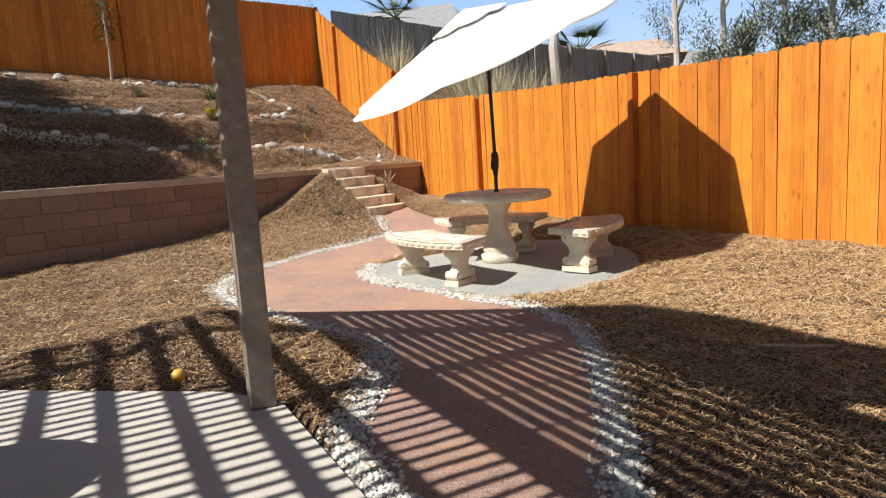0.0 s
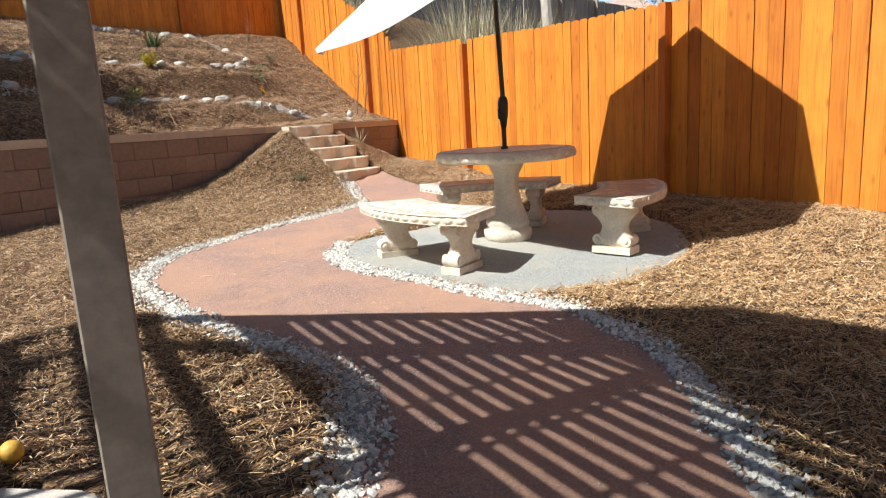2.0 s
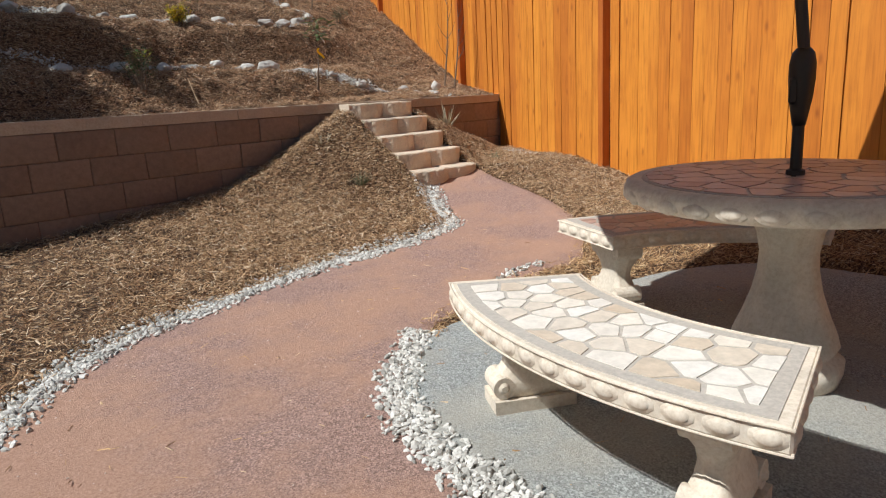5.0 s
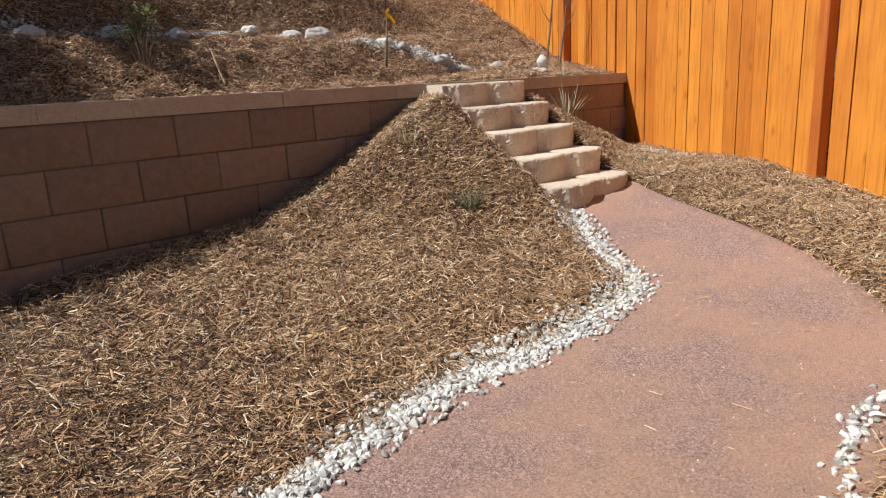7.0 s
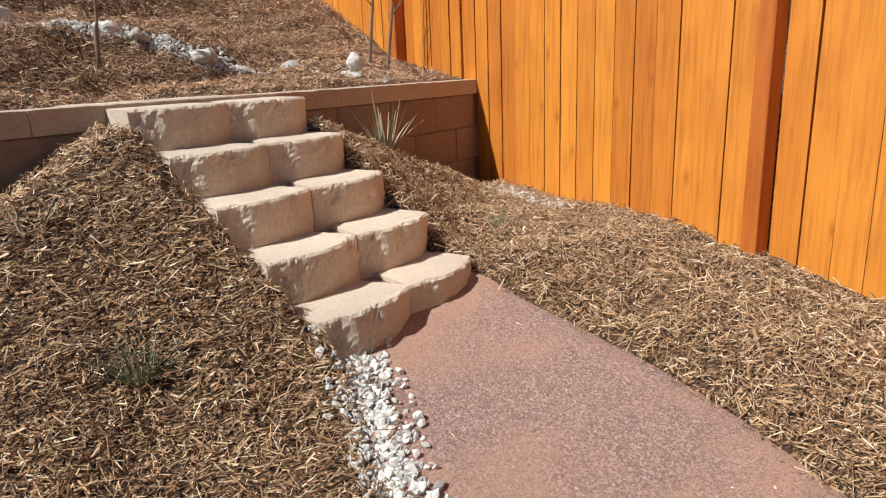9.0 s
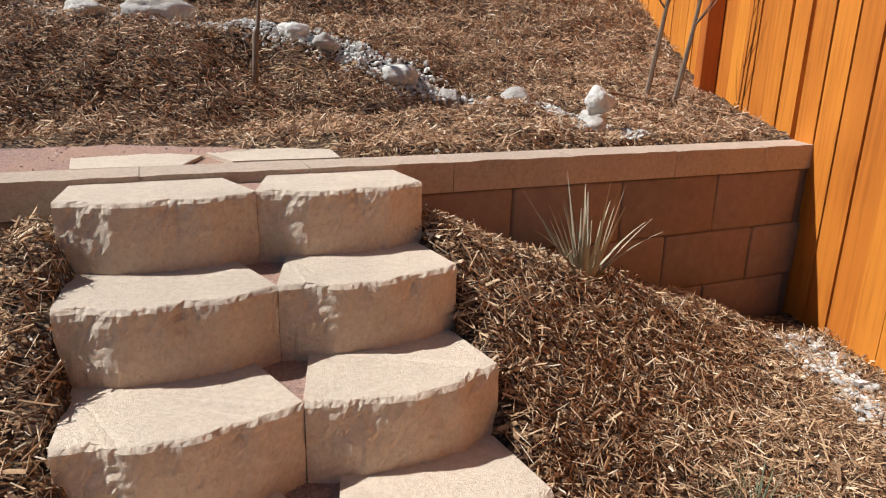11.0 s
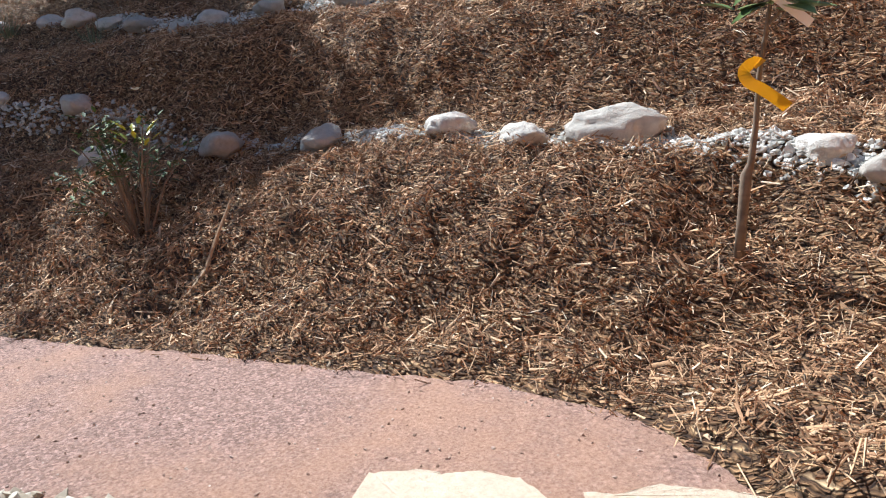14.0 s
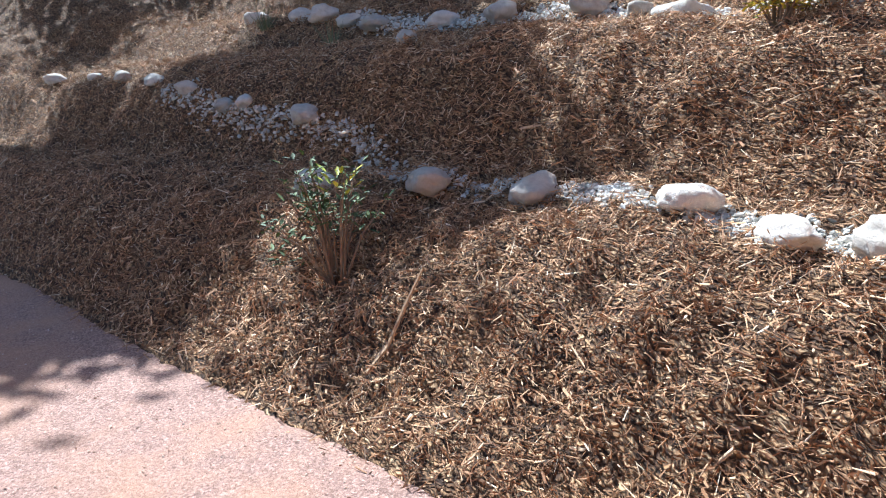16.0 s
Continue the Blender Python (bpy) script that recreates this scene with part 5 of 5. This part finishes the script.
shrub("golden_shrub", 2.49, 13.83, 420, 0.17, 0.30, 0.055, M_YELLOWLEAF, "small round golden-leaved shrub on the slope", "shrub", 5, 16)
bush = shrub("flowering_bush", 1.98, 12.09, 330, 0.30, 0.44, 0.045, M_LEAF, "loose green bush with pale tips in a mulch hollow", "bush", 6, 22, 1.0)
bm = bmesh.new()
for k in range(14):
    a = k * 2.4
    blade(bm, (0.05 + 0.06 * math.cos(a), 0.02 + 0.05 * math.sin(a), 0.36 + 0.006 * k), (math.cos(a), math.sin(a), 0.8), 0.05, 0.02, 0.4, 2)
tagged(part("young_growth", bm, M_YOUNG, bush, "yellow-green young leaves"), kind="stuff")
bm = bmesh.new()
for k in range(5):
    a = k * 1.257
    blade(bm, (0.03, 0.06, 0.56), (math.cos(a), math.sin(a), 0.6), 0.022, 0.016, 0.3, 2)
part("flower", bm, M_LABEL, bush, "small white flower")
tuft("rosemary_tuft", 3.72, 10.34, 130, 0.17, 0.006, M_SAGE, "grey-green rosemary tuft in the mulch", "plant", 7, 1.3, 0.4)
tuft("dry_yucca", 5.23, 11.69, 34, 0.36, 0.022, M_DRYBLADE, "pale dry spiky yucca beside the steps", "plant", 8, 0.9, 0.5)
tuft("dry_yucca", 3.52, 10.83, 16, 0.16, 0.014, M_DRYBLADE, "small dry spiky yucca in the mulch", "plant", 9, 1.4, 0.5)
tuft("grass_tuft", 5.50, 11.0, 60, 0.14, 0.005, M_SAGE, "thin green grass tuft in the mulch", "plant", 10, 1.0, 0.7)
tuft("strappy_plant", 2.85, 15.5, 60, 0.5, 0.03, M_LEAF, "green strappy plant on the slope", "plant", 12, 1.0, 0.6)
shrub("small_shrub", 5.15, 15.8, 160, 0.2, 0.3, 0.05, M_SAGE, "small grey-green shrub near the hillside fence", "shrub", 13, 12)
shrub("small_shrub", 1.35, 15.6, 160, 0.22, 0.28, 0.05, M_SAGE, "small grey-green shrub on the upper slope", "shrub", 14, 12)
tuft("grass_tuft", -0.55, 13.1, 60, 0.25, 0.008, M_SAGE, "green grass tuft beside the rocks", "plant", 15, 1.0, 0.7)
tuft("grass_tuft", -1.9, 13.0, 60, 0.3, 0.008, M_SAGE, "green grass tuft beside the rocks", "plant", 16, 1.0, 0.7)


def bare_sapling(x, y, h, seed):
    z = ground_z(x, y).z - 0.02
    rng = random.Random(seed)
    root = thing("bare_sapling", "thin bare sapling by the hillside fence", "tree", "bare saplings", m=pose(x, y, z))
    bm = bmesh.new()
    pts = [Vector((0.03 * math.sin(3 * t) + 0.08 * t, 0.02 * math.cos(4 * t), h * t)) for t in np.linspace(0, 1, 7)]
    tube(bm, pts, [0.013, 0.012, 0.010, 0.008, 0.006, 0.004, 0.002], 6)
    part("stem", bm, M_TWIG, root)
    for k in range(6):
        p = pts[2 + k % 4]
        a = rng.uniform(0, 6.28)
        bm = bmesh.new()
        tube(bm, [p, p + Vector((0.08 * math.cos(a), 0.08 * math.sin(a), 0.1)), p + Vector((0.13 * math.cos(a), 0.13 * math.sin(a), 0.22))], [0.005, 0.003, 0.0015], 4)
        part("branch", bm, M_TWIG, root)


bare_sapling(5.85, 13.1, 1.35, 1)
bare_sapling(5.98, 13.05, 1.15, 2)
bare_sapling(4.9, 16.6, 0.9, 3)


def slope_tree(x, y):
    z = ground_z(x, y).z - 0.02
    rng = random.Random(31)
    root = thing("slope_tree", "slender young tree with a pale trunk and drooping leaves", "tree", m=pose(x, y, z))
    bm = bmesh.new()
    tube(bm, [(0, 0, 0), (0.02, 0, 0.7), (0, 0.02, 1.4), (0.03, 0, 2.3)], [0.035, 0.03, 0.024, 0.01], 8)
    part("trunk", bm, plain("pale_trunk", (0.42, 0.36, 0.30), 0.9, 0, 0.3, 30), root)
    bm = bmesh.new()
    for i in range(420):
        a, t = rng.uniform(0, 6.28), rng.uniform(0.95, 2.5)
        r = rng.uniform(0.02, 0.36) * (1 - 0.25 * abs(t - 1.6))
        blade(bm, (r * math.cos(a), r * math.sin(a), t), (math.cos(a), math.sin(a), rng.uniform(-0.9, 0.3)), rng.uniform(0.08, 0.14), rng.uniform(0.02, 0.035), 0.5, 2)
    part("leaves", bm, M_LEAF, root)
    for i in range(8):
        a = i * 0.9
        bm = bmesh.new()
        tube(bm, [(0, 0, 1.0 + 0.15 * i), (0.2 * math.cos(a), 0.2 * math.sin(a), 1.2 + 0.14 * i), (0.33 * math.cos(a), 0.33 * math.sin(a), 1.15 + 0.14 * i)], [0.01, 0.006, 0.003], 5)
        part("branch", bm, M_TWIG, root)


slope_tree(1.0, 17.1)


# ---- loose things ----
def stick(points, r, label, mat=None):
    bm = bmesh.new()
    pts = []
    for x, y, up in points:
        pts.append((x, y, ground_z(x, y).z + up))
    tube(bm, pts, [r] + [r * 0.9] * (len(pts) - 2) + [r * 0.5], 6)
    tagged(part("stick", bm, mat or plain("pale_stick", (0.46, 0.32, 0.19), 0.85, 0, 0.3, 60)), label, "stick")


stick([(2.50, 11.97, 0.012), (2.485, 12.05, 0.03), (2.46, 12.13, 0.05), (2.44, 12.21, 0.09)], 0.0075, "pale broken stick leaning on the mulch bank")
stick([(3.5, 2.55, 0.02), (3.68, 2.38, 0.03), (3.85, 2.3, 0.02)], 0.016, "pale stick lying on the shaded mulch")
stick([(5.45, 12.75, 0.02), (5.6, 12.9, 0.05), (5.8, 13.0, 0.03)], 0.007, "grey bent stick lying on the slope", M_TWIG)
bm = bmesh.new()
bmesh.ops.create_uvsphere(bm, u_segments=24, v_segments=16, radius=0.04)
for v in bm.verts:
    v.co *= 1 + 0.02 * noise.noise(v.co * 40)
smooth(bm)
ball = part("orange_fruit", bm, plain("dull_orange_rind", (0.62, 0.36, 0.05), 0.55, 0, 0.15, 90))
ball.matrix_basis = pose(0.53, 4.17, ground_z(0.53, 4.17).z + 0.04)
tagged(ball, "dull yellow-orange fruit lying on the mulch", "fruit")


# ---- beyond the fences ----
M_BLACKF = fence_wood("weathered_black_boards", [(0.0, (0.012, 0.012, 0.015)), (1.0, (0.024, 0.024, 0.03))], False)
M_GREYF = fence_wood("weathered_grey_boards", [(0.0, (0.30, 0.25, 0.215)), (1.0, (0.44, 0.37, 0.32))], False)
M_STUCCO = plain("cream_stucco", (0.52, 0.46, 0.38), 0.9, 0, 0.08, 6)
M_ROOF = plain("tan_roof_tiles", (0.42, 0.31, 0.25), 0.85, 0, 0.25, 3)
M_ROOFGREY = plain("grey_roof_shingles", (0.27, 0.27, 0.28), 0.9, 0, 0.2, 3)
M_EUC = leafy("grey_green_eucalyptus_leaf", [(0.0, (0.10, 0.12, 0.075)), (0.5, (0.17, 0.20, 0.13)), (1.0, (0.28, 0.31, 0.23))], 0.6)
M_EUCBARK = plain("pale_eucalyptus_bark", (0.50, 0.45, 0.40), 0.9, 0, 0.2, 4)
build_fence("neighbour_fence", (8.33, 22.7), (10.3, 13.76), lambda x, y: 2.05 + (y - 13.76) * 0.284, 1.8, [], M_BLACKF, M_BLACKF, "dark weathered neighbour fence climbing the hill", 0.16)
build_fence("neighbour_fence", (10.32, 13.74), (20.1, 18.4), lambda x, y: 2.2 + (x - 10.3) * 0.051, 1.62, [1.9, 4.3, 6.7, 9.1], M_GREYF, M_GREYF, "grey weathered neighbour fence with posts", 0.16)


def sky_backdrop():
    """Pale haze of the sky low over the far hills, beyond everything."""
    m, nt, bs = material("pale_sky")
    em = nt.nodes.new("ShaderNodeEmission")
    sep = nt.nodes.new("ShaderNodeSeparateXYZ")
    nt.links.new(where(nt), sep.inputs[0])
    mr = nt.nodes.new("ShaderNodeMapRange")
    mr.inputs[1].default_value, mr.inputs[2].default_value = 0.0, 70.0
    nt.links.new(sep.outputs[2], mr.inputs[0])
    nt.links.new(ramp(nt, mr.outputs[0], [(0.0, (0.62, 0.74, 0.88)), (1.0, (0.22, 0.42, 0.80))]), em.inputs[0])
    em.inputs[1].default_value = 0.85
    nt.links.new(em.outputs[0], nt.nodes["Material Output"].inputs[0])
    bm = bmesh.new()
    rows = [(bm.verts.new((220 * math.cos(radians(a)), 220 * math.sin(radians(a)), -5)), bm.verts.new((220 * math.cos(radians(a)), 220 * math.sin(radians(a)), 110))) for a in range(10, 122, 4)]
    for p, q in zip(rows, rows[1:]):
        bm.faces.new((p[0], q[0], q[1], p[1]))
    tagged(part("backdrop", bm, m), "pale hazy blue sky over the distance", "sky", kind="structure")


sky_backdrop()


def snag(x, y, z0, z1):
    bm = bmesh.new()
    tube(bm, [(0, 0, z0), (0.05, 0, z0 + 0.8), (-0.02, 0.03, z1 - 0.5), (0.03, 0, z1)], [0.17, 0.15, 0.14, 0.10], 10)
    for v in bm.verts:
        v.co += Vector((noise.noise(v.co * 3), noise.noise(v.co * 3 + Vector((9, 0, 0))), 0)) * 0.05
    ob = part("dead_trunk", bm, M_EUCBARK)
    ob.matrix_basis = pose(x, y, 0)
    tagged(ob, "bare grey dead tree trunk behind the fence", "tree")


snag(10.15, 12.75, 1.6, 4.05)


def fountain_grass(x, y, z, h, count, seed):
    rng = random.Random(seed)
    root = thing("fountain_grass", "clump of tall straw-coloured fountain grass", "grass", "fountain grasses", m=pose(x, y, z))
    bm = bmesh.new()
    for i in range(count):
        a, q = rng.uniform(0, 6.28), rng.uniform(0.1, 0.75)
        blade(bm, (0.12 * math.cos(a), 0.12 * math.sin(a), 0), (q * math.cos(a), q * math.sin(a), 1), h * rng.uniform(0.6, 1.1), 0.016, -0.7 * rng.uniform(0.3, 1.2), 5)
    tagged(part("blades", bm, M_STRAW, root), kind="stuff")


for i, (x, y, z, h) in enumerate(((7.6, 11.6, 1.55, 1.75), (7.8, 12.4, 1.6, 1.9), (7.7, 10.8, 1.55, 1.5), (8.1, 13.4, 1.7, 1.7), (7.7, 16.3, 2.6, 2.0), (7.9, 17.4, 2.9, 1.8), (7.6, 9.9, 1.45, 1.3))):
    fountain_grass(x, y, z, h, 260, 50 + i)


def fan_palm(x, y, z, h, seed):
    rng = random.Random(seed)
    root = thing("fan_palm", "fan palm with a bushy green crown", "tree", "palms", m=pose(x, y, z))
    bm = bmesh.new()
    tube(bm, [(0, 0, 0), (0.05, 0, h * 0.5), (0, 0, h)], [0.28, 0.22, 0.2], 10)
    part("trunk", bm, M_TWIG, root)
    for i in range(26):
        a, e = i * 2.4, rng.uniform(-0.5, 1.0)
        d = Vector((math.cos(a) * math.cos(e), math.sin(a) * math.cos(e), math.sin(e)))
        bm = bmesh.new()
        c = Vector((0, 0, h)) + d * rng.uniform(0.7, 1.0)
        side = d.cross(Vector((0, 0, 1))).normalized()
        tube(bm, [(0, 0, h), c], [0.02, 0.014], 4)
        for k in range(15):
            f = (k - 7) / 7 * 1.25
            blade(bm, c, d * math.cos(f) + side * math.sin(f), 0.85, 0.05, -0.4, 3)
        part("frond", bm, M_LEAF, root)


fan_palm(12.9, 27.2, 4.0, 3.2, 1)
fan_palm(18.4, 21.7, 1.9, 3.0, 2)


def eucalyptus(x, y, z, h, r, count, seed):
    rng = random.Random(seed)
    root = thing("eucalyptus", "tall airy grey-green eucalyptus tree", "tree", "eucalyptus trees", m=pose(x, y, z))
    bm = bmesh.new()
    tube(bm, [(0, 0, 0), (0.15, 0.1, h * 0.35), (-0.1, 0.05, h * 0.7), (0.1, 0, h)], [0.24, 0.18, 0.12, 0.03], 8)
    part("trunk", bm, M_EUCBARK, root)
    clumps = []
    for i in range(16):
        a, t = i * 2.4, rng.uniform(0.12, 0.98)
        q = r * rng.uniform(0.35, 1.0) * (1.15 - 0.6 * t)
        tip = Vector((q * math.cos(a), q * math.sin(a), h * t + 0.4))
        bm = bmesh.new()
        tube(bm, [(0, 0, h * t * 0.82), tip * 0.5 + Vector((0, 0, h * t * 0.46)), tip], [0.07, 0.045, 0.02], 5)
        part("limb", bm, M_EUCBARK, root)
        clumps.append((tip, rng.uniform(0.5, 1.1)))
    bm = bmesh.new()
    for i in range(count):
        c, s = rng.choice(clumps)
        p = c + Vector((rng.gauss(0, 0.5), rng.gauss(0, 0.5), rng.gauss(-0.1, 0.55))) * s
        a = rng.uniform(0, 6.28)
        blade(bm, p, (math.cos(a), math.sin(a), rng.uniform(-1.4, 0.3)), rng.uniform(0.18, 0.34), rng.uniform(0.05, 0.09), 0.3, 2)
    tagged(part("crown", bm, M_EUC, root), kind="stuff")


for i, (x, y, h, r, n) in enumerate(((29.8, 27.0, 10.5, 2.6, 4200), (31.2, 25.0, 9.5, 2.6, 5200), (32.0, 22.0, 9.8, 3.0, 7500), (33.2, 20.3, 8.5, 2.4, 6500))):
    eucalyptus(x, y, 2.1, h, r, n, 70 + i)


def house(x, y, z, w, d, wall, rise, turn, roof_mat, label):
    root = thing("house", label, "house", m=pose(x, y, z, 0, 0, turn))
    bm = bmesh.new()
    box(bm, -w / 2, w / 2, -d / 2, d / 2, 0, wall)
    part("wall", bm, M_STUCCO, root)
    bm = bmesh.new()
    e = 0.5
    lo = [bm.verts.new(p) for p in ((-w / 2 - e, -d / 2 - e, wall), (w / 2 + e, -d / 2 - e, wall), (w / 2 + e, d / 2 + e, wall), (-w / 2 - e, d / 2 + e, wall))]
    hi = [bm.verts.new((-w / 2 + 1.2, 0, wall + rise)), bm.verts.new((w / 2 - 1.2, 0, wall + rise))]
    bm.faces.new((lo[0], lo[1], hi[1], hi[0]))
    bm.faces.new((lo[2], lo[3], hi[0], hi[1]))
    bm.faces.new((lo[1], lo[2], hi[1]))
    bm.faces.new((lo[3], lo[0], hi[0]))
    bm.faces.new(lo[::-1])
    part("roof", bm, roof_mat, root)
    for s in (-0.25, 0.25):
        bm = bmesh.new()
        box(bm, s * w - 0.6, s * w + 0.6, -d / 2 - 0.03, -d / 2 + 0.02, wall * 0.35, wall * 0.75)
        part("window", bm, M_POLE, root, "dark window")


house(20.5, 42.0, 2.0, 9, 7, 6.7, 2.4, -40, M_ROOFGREY, "distant house with a grey gabled roof")
house(35.5, 36.8, 1.9, 7, 6, 5.0, 1.5, -45, M_ROOF, "distant cream house with a tan roof")
house(45.5, 41.0, 1.9, 9, 7, 5.0, 1.6, -45, M_ROOFGREY, "distant house with a grey roof")
shrub("tall_shrub", 6.9, 20.8, 500, 0.6, 2.4, 0.09, M_LEAF, "green shrub showing over the upper fence", "shrub", 90, 24).location.z = 3.7


# ---- shade tree beside the slope ----
def shade_tree(x, y, crown, radii, count, seed):
    z = ground_z(x, y).z - 0.05
    rng = random.Random(seed)
    root = thing("shade_tree", "broad leafy tree shading the end of the slope", "tree", m=pose(x, y, z))
    c = Vector(crown) - Vector((x, y, z))
    bm = bmesh.new()
    tube(bm, [(0, 0, 0), (0.1, 0.1, 1.2), c * 0.5 + Vector((0, 0, 0.6)), c], [0.17, 0.14, 0.11, 0.05], 10)
    part("trunk", bm, M_TWIG, root)
    clumps = []
    for i in range(22):
        u = Vector((rng.gauss(0, 1), rng.gauss(0, 1), rng.gauss(0, 1))).normalized() * rng.uniform(0.45, 1.0)
        p = c + Vector((u.x * radii[0], u.y * radii[1], u.z * radii[2]))
        bm = bmesh.new()
        tube(bm, [c * 0.75 + Vector((0, 0, 0.3)), (c + p) / 2, p], [0.06, 0.035, 0.012], 5)
        part("limb", bm, M_TWIG, root)
        clumps.append(p)
    bm = bmesh.new()
    for i in range(count):
        p = rng.choice(clumps) + Vector((rng.gauss(0, 0.3), rng.gauss(0, 0.3), rng.gauss(0, 0.22)))
        a = rng.uniform(0, 6.28)
        blade(bm, p, (math.cos(a), math.sin(a), rng.uniform(-0.6, 0.6)), rng.uniform(0.10, 0.17), rng.uniform(0.05, 0.08), 0.3, 2)
    tagged(part("crown", bm, M_LEAF, root), kind="stuff")


shade_tree(-5.6, 10.0, (-3.35, 12.75, 6.3), (1.65, 1.4, 0.8), 13000, 44)
shade_tree(-7.2, 9.0, (-4.6, 11.15, 6.2), (1.8, 0.3, 0.6), 8000, 45)
shade_tree(-11.4, 12.2, (-9.6, 12.9, 6.8), (2.4, 2.0, 0.8), 8000, 47)
shade_tree(-8.2, 14.6, (-5.6, 15.0, 7.4), (2.0, 1.3, 0.8), 6000, 46)


# ---- round side table on the slab ----
def side_table(x, y):
    root = thing("side_table", "round bronze metal patio table on the slab", "table", m=pose(x, y, 0.035))
    bm = bmesh.new()
    lathe(bm, [(0.43, 0.69), (0.45, 0.70), (0.45, 0.72), (0.44, 0.725)], 40)
    part("tabletop", bm, M_POLE, root)
    for k in range(4):
        a = math.radians(45 + 90 * k)
        bm = bmesh.new()
        tube(bm, [(0.36 * math.cos(a), 0.36 * math.sin(a), 0), (0.25 * math.cos(a), 0.25 * math.sin(a), 0.4), (0.34 * math.cos(a), 0.34 * math.sin(a), 0.70)], [0.014, 0.014, 0.014], 8)
        part("leg", bm, M_POLE, root)


side_table(-0.92, 3.27)
